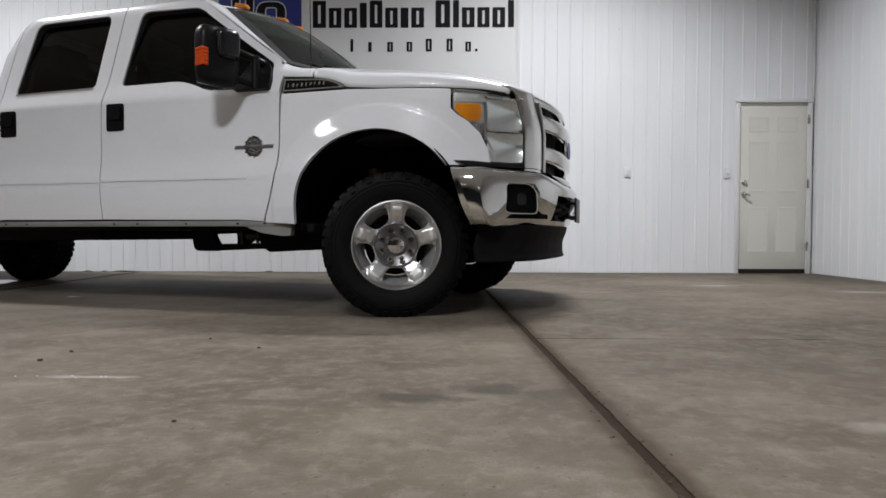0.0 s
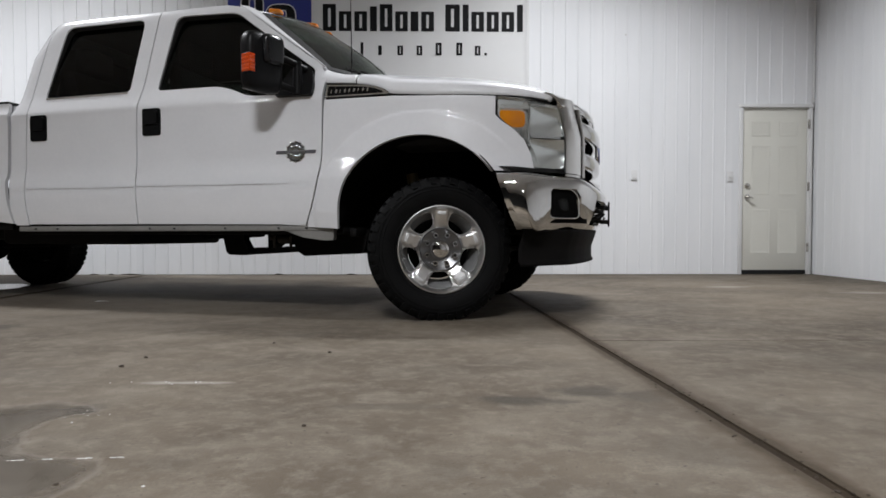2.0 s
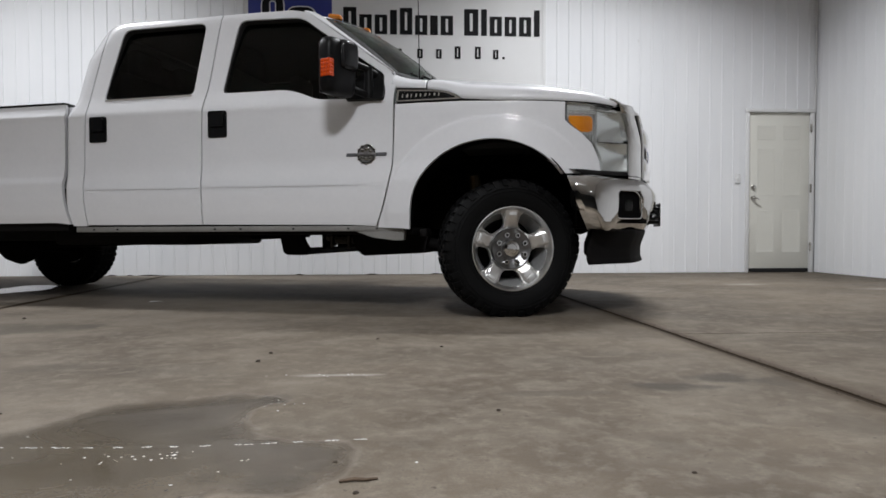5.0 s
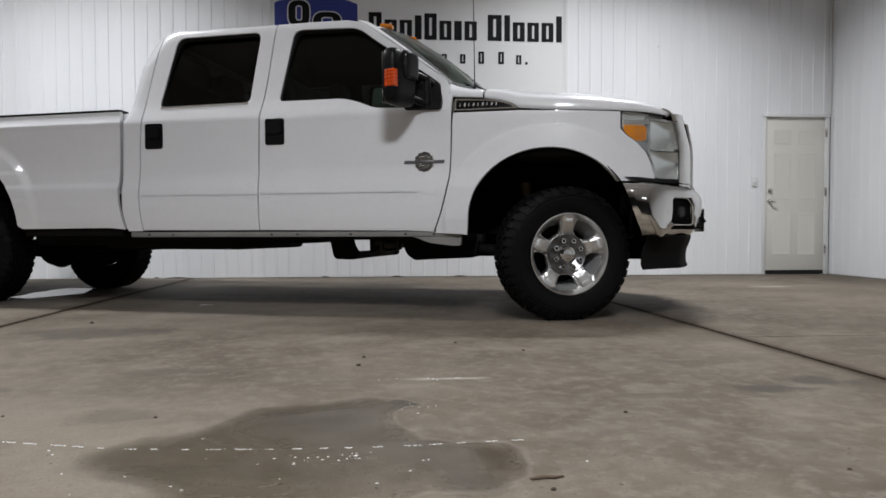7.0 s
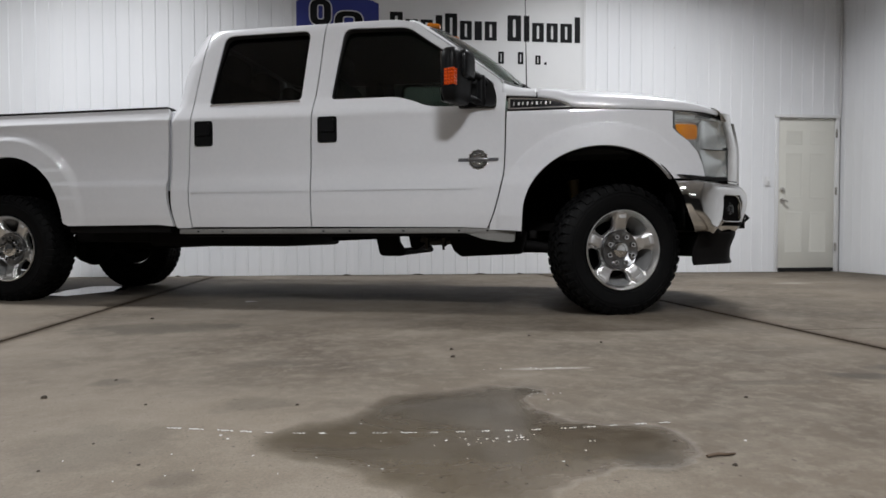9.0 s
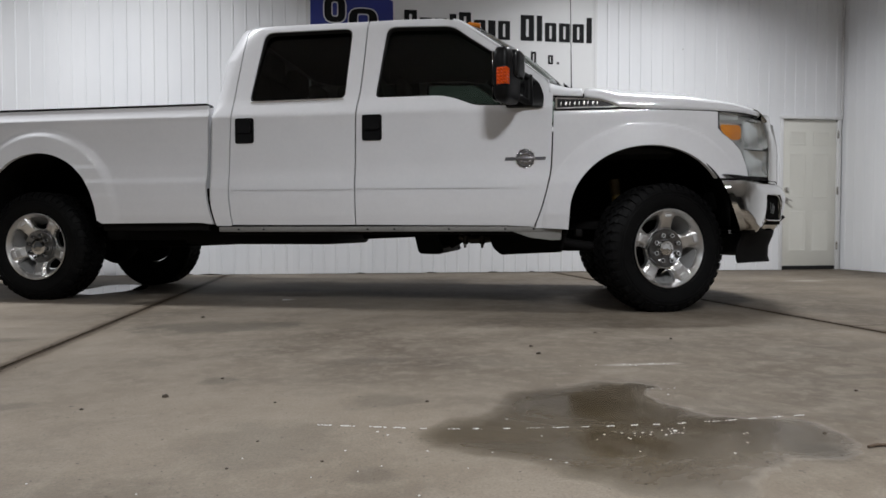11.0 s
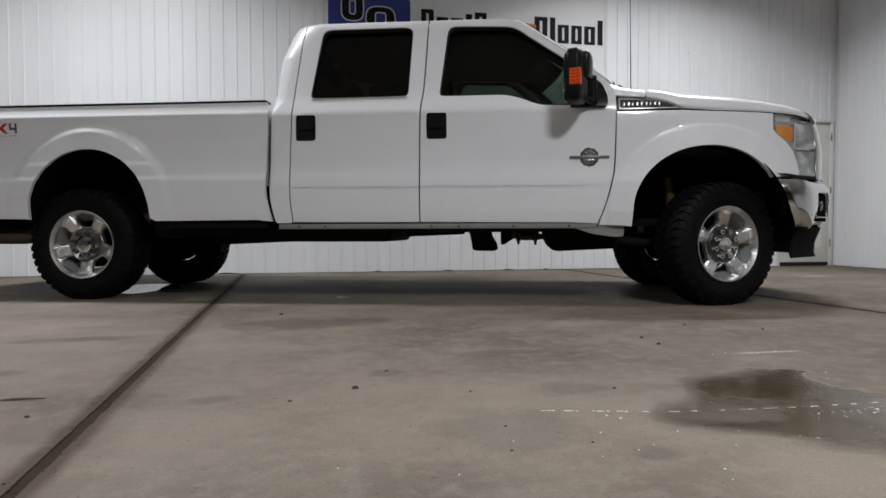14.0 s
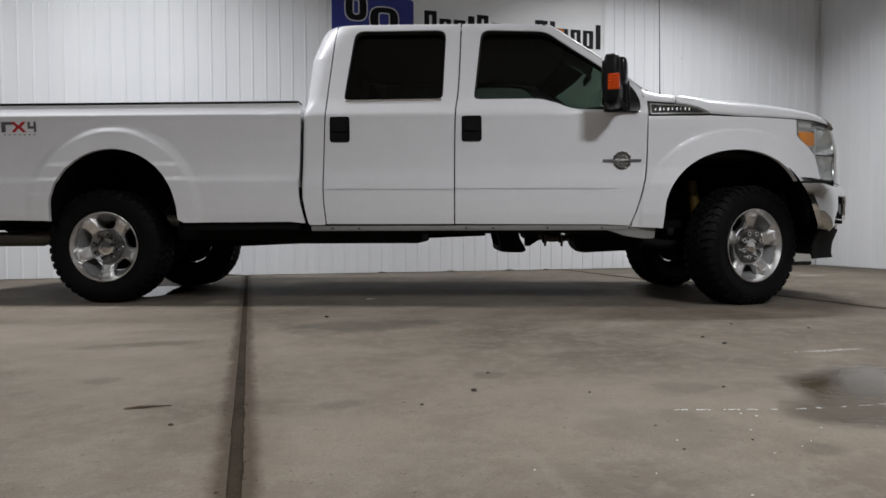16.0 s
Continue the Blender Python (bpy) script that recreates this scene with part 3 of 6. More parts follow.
def build_banner():
    y = ROOM_Y1 - 0.0165
    x0, x1, z0, z1 = -2.79, 0.818, 2.02, 3.62
    banner = thing("banner", "white vinyl banner with dark wordmark hung on the ribbed wall", "banner")

    def cloth(u, v):
        x, z = x0 + (x1 - x0) * u, z0 + (z1 - z0) * v
        sag = 0.010 * math.sin(7 * u + 4 * v) * math.sin(3 * v + 9 * u) * (1 - abs(2 * u - 1) ** 6)
        return (x, y - 0.004 - 0.3 * abs(sag), z)

    bm = sheet(cloth, 40, 16)
    thicken(part("cloth", bm, VINYL, banner), 0.0012)
    part("hem", box(x1 - 0.03, x1, y - 0.0095, y - 0.008, z0, z1), VINYL, banner, smooth=0)
    front = y - 0.0105

    def mark(outlines, material, name, label="", f=front):
        bm = bmesh.new()
        for o in outlines:
            prism(o, f, f + 0.0015, bm)
        part(name, bm, material, banner, label, smooth=0)

    # first line: tall 0.316 m and low 0.232 m heavy shapes
    base, cap, low = 2.857, 0.316, 0.232
    line = [("slot", 0.156, cap), ("slot", 0.148, low), ("slot", 0.150, low), ("bar", 0.082, 0.29), ("slot", 0.150, cap), ("slot", 0.146, low), ("bar", 0.092, low), ("slot", 0.150, low),
            None, ("slot", 0.172, cap), ("bar", 0.070, cap), ("slot", 0.148, low), ("slot", 0.142, low), ("slot", 0.148, low), ("bar", 0.070, cap)]
    total = sum(g[1] for g in line if g) + 0.10
    gap = (2.366 - total) / (len(line) - 2)
    x = -1.622
    for g in line:
        if g is None:
            x += 0.10
            continue
        part("wordmark_shape", pierced(*word_shape(g[0], x, base, g[1], g[2]), front, front + 0.0015), INK_BLACK, banner, smooth=0)
        x += g[1] + gap
    # second line: small, widely spaced
    base, cap, low = 2.577, 0.148, 0.112
    for x, kind, w, h in ((-1.178, "bar", 0.034, cap), (-0.968, "bar", 0.040, low), (-0.742, "slot", 0.066, low), (-0.515, "slot", 0.066, low), (-0.290, "slot", 0.07, cap), (-0.045, "slot", 0.07, cap), (0.175, "slot", 0.066, low), (0.288, "bar", 0.03, 0.03)):
        part("wordmark_shape", pierced(*word_shape(kind, x, base, w, h), front, front + 0.0015), INK_BLACK, banner, smooth=0)
    part_x0, part_x1 = -2.738, -1.755
    shield = rounded([(part_x0, 2.74), (part_x1, 2.74), (part_x1, 3.265), (part_x1 - 0.16, 3.322), (part_x0 + 0.16, 3.312), (part_x0, 3.265)], [0.12, 0.12, 0.02, 0.1, 0.1, 0.02], 5)
    mark([shield], INK_BLUE, "emblem_field", "deep blue emblem field")

    def badge_shape(x0, x1, z0, z1, r, slots):
        """A black block with pale edges and blue slots."""
        e = 0.014
        grow = lambda k: block(x0 - k, x1 + k, z0 - k, z1 + k, r + k)
        slot = lambda a, k: block(a[0] - k, a[1] + k, a[2] - k, a[3] + k, 0.035 + k)
        part("emblem_outline", pierced(grow(e), [slot(a, -e) for a in slots], front - 0.0022, front - 0.0006), INK_WHITE, banner, "pale outline shape", smooth=0)
        part("emblem_shape", pierced(grow(0.0), [slot(a, 0.0) for a in slots], front - 0.0044, front - 0.0026), INK_BLACK, banner, "black inner shape", smooth=0)

    badge_shape(-2.575, -2.325, 2.985, 3.292, 0.11, [(-2.490, -2.410, 3.050, 3.230)])
    badge_shape(-2.285, -1.945, 2.880, 3.160, 0.13, [(-2.185, -2.045, 2.940, 3.100)])


def light_fixture(x, y):
    ob = thing("ceiling_light", "white fluorescent high-bay fixture hung under the ceiling", "lamp", "ceiling lights")
    ob.location = (x, y, ROOM_Z)
    part("housing", box(-0.64, 0.64, -0.19, 0.19, -0.30, -0.22, 0.01), TRIM_PAINT, ob)
    for dx in (-0.45, 0.45):
        part("hanger", tube([(dx, 0, -0.22), (dx, 0, 0.0)], 0.006, 8), NICKEL, ob)


build_floor()
build_walls()
build_door()
wall_plate(2.09, 1.165, False)
wall_plate(3.25, 1.150, True)
build_banner()
spot = part("wall_screw", lathe([(0.008, 0.0), (0.008, -0.005), (0.005, -0.008), (0.001, -0.009)], 12), NICKEL, m=pose(1.978, ROOM_Y1 - 0.001, 2.834))
tagged(spot, "small dull screw head in the ribbed wall", "screw")
for fx, fy in FIXTURES:
    light_fixture(fx, fy)


# ---- the pickup truck: x ahead from the front axle, y to its left, z up ----
TRUCK = thing("pickup_truck", "white four-door pickup truck with chrome bumper, parked on concrete", "truck", m=FALL @ pose(0.0135, 4.3244, 0.006, 0, 0, -15.69))
AXLE_R = -4.425

cab_z = table([(0.48, 0.945), (0.53, 0.965), (0.60, 0.978), (0.70, 0.986), (0.79, 0.987), (0.83, 0.983), (0.87, 0.976), (0.92, 0.972), (1.10, 0.974), (1.22, 0.974), (1.262, 0.976), (1.285, 0.969), (1.33, 0.953), (1.38, 0.936), (1.60, 0.882), (1.85, 0.818), (1.90, 0.800), (1.93, 0.775), (1.96, 0.74)])
bed_z = table([(0.48, 0.945), (0.53, 0.955), (0.60, 0.972), (0.70, 0.982), (0.78, 0.985), (0.832, 0.986), (0.856, 0.970), (0.95, 0.964), (1.10, 0.967), (1.24, 0.975), (1.268, 0.981), (1.290, 0.966), (1.33, 0.955), (1.36, 0.945)])
fen_z = table([(0.48, 0.955), (0.53, 0.965), (0.60, 0.978), (0.79, 0.986), (0.90, 0.975), (1.10, 0.972), (1.17, 0.970), (1.22, 0.966), (1.26, 0.957), (1.33, 0.936)])


def softly(fn, z, w=0.010):
    """A section with its kinks eased."""
    return (fn(z - w) + 2 * fn(z) + fn(z + w)) / 4


def arch(x, z, cx, a, b, z0):
    """1 on the rim of a wheel opening, more outside it."""
    return math.hypot((x - cx) / a, max(0.0, z - z0) / b)


FRONT_ARCH = (-0.145, 0.470, 0.413, 0.600)
REAR_ARCH = (-4.300, 0.440, 0.436, 0.610)


def flare(x, z, spec, height, crease=0.0, outer=1.345, width=0.05):
    """A swelling round a wheel opening; a crease draws a fine line along its outer edge."""
    e = arch(x, z, *spec)
    return height * (crease * (1 - smooth_step(outer - width, outer, e)) + (1 - crease) * (1 - smooth_step(0.90, 1.44, e)))


cab_rear = table([(0.5, -3.02), (1.28, -3.005), (1.40, -2.990), (1.67, -2.975), (1.87, -2.930), (1.95, -2.90)])
cab_round = table([(0.5, 0.03), (1.26, 0.03), (1.36, 0.10), (1.67, 0.13), (1.82, 0.20), (1.95, 0.27)])


def bend_in(x, z):
    """The upper front corner of the door leans in towards the windscreen pillar."""
    return 0.045 * smooth_step(-1.02, -0.70, x) * smooth_step(1.31, 1.50, z)


def side_cab(x, z):
    back, r = cab_rear(z), cab_round(z)
    t = min(1.0, max(0.0, (back + r - x) / r))
    return softly(cab_z, z, 0.015) - bend_in(x, z) - 0.75 * r * (1 - math.sqrt(max(0.0, 1 - t * t)))


def side_bed(x, z):
    # the long crease runs out where it meets the flare
    k = smooth_step(1.24, 1.46, arch(x, z, *REAR_ARCH))
    skin = k * softly(bed_z, z, 0.013) + (1 - k) * softly(bed_z, z, 0.10)
    return skin + flare(x, z, REAR_ARCH, 0.036, 0.5, 1.42, 0.17) * (0.40 + 0.60 * smooth_step(0.58, 1.00, z))


def side_fender(x, z):
    tuck = 0.40 * max(0.0, x + 0.10) ** 2 + 0.35 * max(0.0, x - 0.30) ** 2
    return softly(fen_z, z) + flare(x, z, FRONT_ARCH, 0.030 * (1 - smooth_step(0.15, 0.42, x)), 0.22) - tuck


def panel(name, outline, surface, side, material=None, holes=(), step=0.035, flange=0.022, parent=None, label="", push=0.0):
    """A body panel: an outline in x and z (with holes) laid on the surface y = side * surface(x, z), its edges turned inwards."""
    bm = bmesh.new()
    edges = []
    for loop in (outline, *holes):
        vs = [bm.verts.new((x, 0, z)) for x, z in loop]
        edges += [bm.edges.new((vs[k - 1], vs[k])) for k in range(len(vs))]
    bmesh.ops.triangle_fill(bm, use_beauty=True, use_dissolve=False, edges=edges, normal=(0, -1, 0))
    xs, zs = [p[0] for p in outline], [p[1] for p in outline]
    for lo, hi, no in ((min(xs), max(xs), (1, 0, 0)), (min(zs), max(zs), (0, 0, 1))):
        n = max(1, int((hi - lo) / step))
        for k in range(1, n):
            at = lo + (hi - lo) * k / n
            bmesh.ops.bisect_plane(bm, geom=[*bm.verts, *bm.edges, *bm.faces], dist=1e-5, plane_co=(at * no[0], 0, at * no[2]), plane_no=no)
    h = 0.003
    normals = {}
    for v in bm.verts:
        x, z = v.co.x, v.co.z
        sx = (surface(x + h, z) - surface(x - h, z)) / (2 * h)
        sz = (surface(x, z + h) - surface(x, z - h)) / (2 * h)
        normals[v] = Vector((-sx, side, -sz)).normalized()
        v.co.y = side * (surface(x, z) + push)
    for f in bm.faces:
        f.normal_update()
        if f.normal.y * side < 0:
            f.normal_flip()
    rim = [e for e in bm.edges if len(e.link_faces) == 1]
    skin = list(bm.faces)
    inner, flaps = {}, []
    for e in rim:
        a, b = e.link_loops[0].vert, e.link_loops[0].link_loop_next.vert
        for v in (a, b):
            if v not in inner:
                inner[v] = bm.verts.new(v.co - normals[v] * flange)
        flaps.append(bm.faces.new((b, a, inner[a], inner[b])))
    bm.faces.index_update()
    skin_set = {f.index for f in skin}
    bm.verts.index_update()
    by_vertex = {v.index: normals[v] for v in normals}
    mesh = bpy.data.meshes.new(name)
    for f in bm.faces:
        f.smooth = True
        f.normal_update()
    loops = []
    bm.faces.ensure_lookup_table()
    for f in bm.faces:
        for l in f.loops:
            loops.append(tuple(by_vertex[l.vert.index]) if f.index in skin_set else tuple(f.normal))
    bm.to_mesh(mesh)
    bm.free()
    mesh.normals_split_custom_set(loops)
    mesh.materials.append(material or PAINT)
    ob = new(name, mesh)
    ob.parent = parent or TRUCK
    if label:
        ob["label"] = label
    return ob


def opening(spec, x_from, z_from, x_to, z_to, n=34):
    """The rim of a wheel opening, from its front foot over the top to its rear foot."""
    cx, a, b, z0 = spec
    pts = [(x_from, z_from)]
    start = math.asin(min(1, max(0, (z_from - z0) / b)))
    for t in np.linspace(start, math.pi, n):
        pts.append((cx + a * math.cos(t), z0 + b * math.sin(t)))
    return pts + [(x_to, z_to)]


GAP = 0.0045


def side_glass(z):
    """Curved side glass, a little behind the skin of the door."""
    t = (z - 1.30) / 0.60
    return 0.946 - 0.196 * t + 0.050 * t * (1 - t)


split_line = curve([(-1.990, 0.535), (-1.990, 0.90), (-1.984, 1.263), (-1.962, 1.462), (-1.942, 1.915)], 4)
rear_line = curve([(-2.852, 0.537), (-2.868, 0.78), (-2.852, 1.269), (-2.828, 1.594), (-2.800, 1.915)], 4)
front_line = curve([(-0.830, 0.520), (-0.788, 0.628), (-0.745, 0.790), (-0.725, 0.922), (-0.716, 1.27), (-0.712, 1.345)], 4)
bed_line = curve([(-2.985, 0.542), (-3.018, 0.705), (-3.020, 0.86), (-3.003, 1.289)], 4)
move = lambda pts, dx: [(x + dx, z) for x, z in pts]

REAR_WINDOW = rounded([(-2.735, 1.368), (-2.068, 1.372), (-2.045, 1.868), (-2.672, 1.868)], [0.035, 0.035, 0.06, 0.06], 5)
FRONT_WINDOW = rounded([(-1.862, 1.366), (-1.42, 1.366), (-1.31, 1.335), (-1.21, 1.290), (-0.775, 1.276), (-0.800, 1.440), (-1.265, 1.772), (-1.365, 1.850), (-1.806, 1.866)], [0.035, 0.1, 0.1, 0.1, 0.02, 0.02, 0.06, 0.14, 0.06], 6)

for side in (-1, 1):
    fender = panel("fender", [
        *[(x, z) for x, z in opening(FRONT_ARCH, 0.318, 0.812, -0.622, 0.500)],
        (-0.66, 0.505), (-0.82, 0.512),
        *move(front_line[1:], GAP)[:-3], (-0.711, 1.240),
        (-0.50, 1.240), (-0.31, 1.240), (-0.10, 1.229), (0.10, 1.222), (0.272, 1.217),
        (0.272, 1.115), (0.30, 1.085), (0.36, 1.045), (0.42, 0.985), (0.455, 0.905), (0.475, 0.815)], side_fender, side, step=0.0125)
    door_f = panel("front_door", [
        *move(split_line, GAP), (-1.70, 1.916), (-1.45, 1.910), (-1.34, 1.884), (-1.262, 1.829), (-0.775, 1.470), (-0.722, 1.40),
        *move(front_line[::-1], -GAP), (-1.0, 0.528)], side_cab, side, holes=[FRONT_WINDOW])
    door_r = panel("rear_door", [
        *move(rear_line, GAP), (-2.4, 1.918), *move(split_line[::-1], -GAP), (-2.4, 0.535)], side_cab, side, holes=[REAR_WINDOW])
    panel("cab_corner", [
        *move(bed_line, 0.013), (-2.985, 1.40), (-2.971, 1.67), (-2.928, 1.86), (-2.905, 1.918), *move(rear_line[::-1], -GAP), (-2.86, 0.53), (-2.96, 0.53)], side_cab, side, step=0.012)
    panel("bed_side", [
        *move(bed_line[::-1], -0.013), (-3.1, 0.553), (-3.5, 0.551), (-3.82, 0.549),
        *opening(REAR_ARCH, -3.858, 0.570, -4.742, 0.560), (-4.76, 0.565), (-5.1, 0.57), (-5.56, 0.60), (-5.60, 0.70), (-5.60, 1.25), (-5.585, 1.345), (-4.5, 1.348), (-3.03, 1.350)], side_bed, side, step=0.014)
    # glass, set a little behind the skin, with black surrounds
    inset = lambda pts, k: [(x + (np.mean([p[0] for p in pts]) - x) * k, z + (np.mean([p[1] for p in pts]) - z) * k) for x, z in pts]
    for d, hole, glass, pname in ((door_f, FRONT_WINDOW, GLASS_FRONT, "window_glass"), (door_r, REAR_WINDOW, GLASS_DARK, "window_glass")):
        pane = panel(pname, inset(hole, -0.01), lambda x, z: side_glass(z) - bend_in(x, z), side, glass, parent=d, flange=0.004, label="dark tinted side glass")
        panel("window_seal", inset(hole, -0.004), lambda x, z: side_cab(x, z) - 0.009, side, GAP_BLACK, [inset(hole, 0.022)], parent=d, flange=0.045)
        if d is door_r:
            panel("chrome_trim", [(-2.722, 1.357), (-2.076, 1.361), (-2.076, 1.371), (-2.722, 1.367)], side_cab, side, UPRIGHT_STRIP, parent=d, flange=0.006, push=0.005, step=0.2, label="thin chrome strip under the window")

    # handles in black recesses
    for d, x0 in ((door_f, -1.876), (door_r, -2.755)):
        bezel = rounded([(x0 - 0.066, 1.082), (x0 + 0.066, 1.082), (x0 + 0.066, 1.250), (x0 - 0.066, 1.250)], 0.018, 5)
        h = panel("handle", bezel, side_cab, side, BLACK, parent=d, flange=0.012, push=0.006, label="black plastic door handle")
        grip = rounded([(x0 - 0.050, 1.150), (x0 + 0.052, 1.150), (x0 + 0.052, 1.236), (x0 - 0.050, 1.236)], 0.02, 5)
        panel("grip", grip, side_cab, side, BLACK, parent=h, flange=0.02, push=0.022)
    # thin crease moulding along the doors
    for d, xa, xb in ((door_f, -1.975, -0.93), (door_r, -2.845, -2.005)):
        panel("moulding", [(xa, 0.768), (xb, 0.764), (xb, 0.778), (xa, 0.782)], side_cab, side, parent=d, push=0.005, flange=0.004, step=0.1)
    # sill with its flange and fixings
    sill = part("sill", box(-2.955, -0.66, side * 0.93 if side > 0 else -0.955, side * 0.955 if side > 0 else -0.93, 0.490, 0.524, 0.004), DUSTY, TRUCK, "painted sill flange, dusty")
    for k in (0, 1, 5, 6, 8, 10, 11):
        part("clip", box(-2.82 + 0.18 * k, -2.805 + 0.18 * k, side * 0.9565 - 0.003, side * 0.9565 + 0.003, 0.501, 0.511, 0.002), GAP_BLACK, sill)
    # black strip on the bed rail
    rail = part("rail_cap", box(-5.59, -3.035, min(side * 0.955, side * 0.86), max(side * 0.955, side * 0.86), 1.350, 1.364, 0.005), BLACK, TRUCK, "black plastic bed rail cap")

# seams behind the panel gaps and inner bodies
part("cab_shell", box(-2.975, -0.72, -0.915, 0.915, 0.50, 1.27, 0.02), GAP_BLACK, TRUCK, "dark inner cab structure")


def roof_point(u, v):
    y = -0.79 + 1.58 * v
    e = abs(y) / 0.79
    front = -1.315 + 0.17 * (1 - e**2)
    back = -2.915 + 0.20 * e**6
    x = back + (front - back) * u
    crown = 1.978 - 0.058 * e**2 - 0.030 * e**8
    ends = 0.055 * smooth_step(0.87, 1.0, u) ** 1.3 + 0.040 * smooth_step(0.10, 0.0, u) ** 1.5
    return (x, y, crown - ends * (1 - 0.55 * e**2))


thicken(part("roof", sheet(roof_point, 40, 28), PAINT, TRUCK), 0.02)


def back_point(u, v):
    y = -0.80 + 1.6 * v
    z = 1.27 + (1.925 - 1.27) * u
    r = cab_round(z)
    half = cab_z(z) - 0.75 * r
    y *= half / 0.80
    return (cab_rear(z) - 0.012 * (1 - (2 * v - 1) ** 2), y, z)


thicken(part("cab_back", sheet(back_point, 12, 20), PAINT, TRUCK), 0.02)
back_glass = part("back_window", sheet(lambda u, v: (-2.975 + 0.05 * u, -0.62 + 1.24 * v, 1.40 + 0.42 * u), 4, 8), GLASS_DARK, TRUCK, "dark rear cab window")
thicken(back_glass, 0.004)


def screen_point(u, v, off=0.0):
    """The windscreen: u from cowl to header, v across."""
    w = 2 * v - 1
    bottom = Vector((-0.738 + 0.270 * (1 - w * w), 0.866 * w, 1.441 - 0.02 * (1 - w * w)))
    top = Vector((-1.248 + 0.135 * (1 - w * w), 0.735 * w, 1.864 + 0.075 * (1 - w * w)))
    p = bottom.lerp(top, u)
    bulge = 0.03 * math.sin(math.pi * u) * (1 - w**6)
    return p + Vector((0.55, 0, 0.83)) * (bulge + off)


screen = thicken(part("windscreen", sheet(lambda u, v: screen_point(u, v), 14, 24), GLASS_SCREEN, TRUCK, "lightly tinted windscreen"), 0.004)
frit = bmesh.new()
for v0, v1, u0, u1 in ((0.0, 0.03, 0, 1), (0.97, 1.0, 0, 1), (0.0, 1.0, 0.955, 1.0), (0, 1, 0, 0.06)):
    sheet(lambda u, v: screen_point(u0 + (u1 - u0) * u, v0 + (v1 - v0) * v, 0.003), 10, 16, frit)
part("screen_surround", frit, GAP_BLACK, screen)

for side in (-1, 1):
    def pillar(u, v, side=side):
        inner = screen_point(u, 0.0 if side < 0 else 1.0)
        x = -0.752 + (-1.365 + 0.752) * u
        z = 1.452 + (1.905 - 1.452) * u
        z += 0.012 * math.sin(math.pi * u)
        outer = Vector((x, side * (side_cab(x, z) - 0.004), z))
        p = inner.lerp(outer, v)
        out = Vector((0.35, side * 0.55, 0.5)).normalized()
        return p + out * 0.012 * math.sin(math.pi * v)
    thicken(part("roof_pillar", sheet(pillar, 14, 8), PAINT, TRUCK), 0.012)


# hood
hood_edge = table([(-0.75, 1.347), (-0.53, 1.331), (-0.44, 1.312), (-0.38, 1.290), (-0.32, 1.256), (-0.10, 1.236), (0.10, 1.229), (0.28, 1.224), (0.45, 1.218), (0.56, 1.205), (0.70, 1.19)])
hood_top = table([(-0.72, 1.478), (-0.45, 1.470), (-0.35, 1.466), (-0.10, 1.438), (0.0, 1.426), (0.15, 1.405), (0.38, 1.362), (0.52, 1.316), (0.60, 1.275), (0.66, 1.225)])
hood_arc = table([(0.0, 1.0), (0.3, 0.985), (0.55, 0.92), (0.7, 0.80), (0.8, 0.675), (0.88, 0.56), (0.94, 0.47), (0.975, 0.40), (0.992, 0.25), (1.0, 0.0)])


def hood_point(u, v):
    w = 2 * v - 1
    e = abs(w)
    nose = 0.560 + 0.140 * (1 - e**2.2)
    tail = -0.528 + 0.27 * (1 - e**2)
    x = tail + (nose - tail) * u
    half = side_fender(x, hood_edge(x)) - 0.004
    y = half * w
    xt = x - 0.045 * (1 - e**2.2) * u
    top, edge = hood_top(xt) + 0.014 * (1 - e), hood_edge(x)
    k = (hood_arc(min(1.0, e + 0.012)) + 2 * hood_arc(e) + hood_arc(max(0.0, e - 0.012))) / 4 if e < 0.985 else hood_arc(e)
    ridge = 0.008 * math.exp(-((e - 0.50) / 0.10) ** 2) * (1 - smooth_step(0.75, 1.0, u))
    return (x, y, edge + (top - edge) * k + ridge)


spread = lambda v: 0.5 + 0.5 * math.copysign(1 - (1 - abs(2 * v - 1)) ** 1.5, 2 * v - 1)
hood = thicken(part("hood", sheet(lambda u, v: hood_point(u, spread(v)), 44, 80), PAINT, TRUCK), 0.018)
for side in (-1, 1):
    # white corner between the door, the vent and the windscreen, and the dark shut lines of the hood
    top_line = table([(-0.745, 1.442), (-0.69, 1.418), (-0.62, 1.398), (-0.535, 1.386)])

    def corner(u, v, side=side):
        x = -0.742 + 0.209 * u
        low, high = hood_edge(x), top_line(x)
        out, inn = side_fender(x, low) - 0.003, 0.872 + 0.030 * u
        if v < 0.7:
            t = v / 0.7
            return (x, side * (out + (inn - out) * t**2.2), low + (high - low) * t**0.85)
        t = (v - 0.7) / 0.3
        return (x, side * (inn - 0.06 * t), high + 0.012 * u * t - 0.004 * t * t)

    thicken(part("cowl_corner", sheet(corner, 14, 20), PAINT, TRUCK, "white painted corner beside the windscreen"), 0.012)
    xs = np.linspace(-0.33, 0.54, 24)
    part("shut_line", tube([(x, side * (side_fender(x, hood_edge(x)) - 0.007), hood_edge(x) - 0.004) for x in xs], 0.005, 6), GAP_BLACK, hood)
    part("shut_line", tube([hood_point(0.0, 0.5 + side * 0.5 * e)[:2] + (hood_point(0.0, 0.5 + side * 0.5 * e)[2] - 0.006,) for e in (0.999, 0.985, 0.96, 0.92, 0.86)], 0.0035, 6), GAP_BLACK, hood)
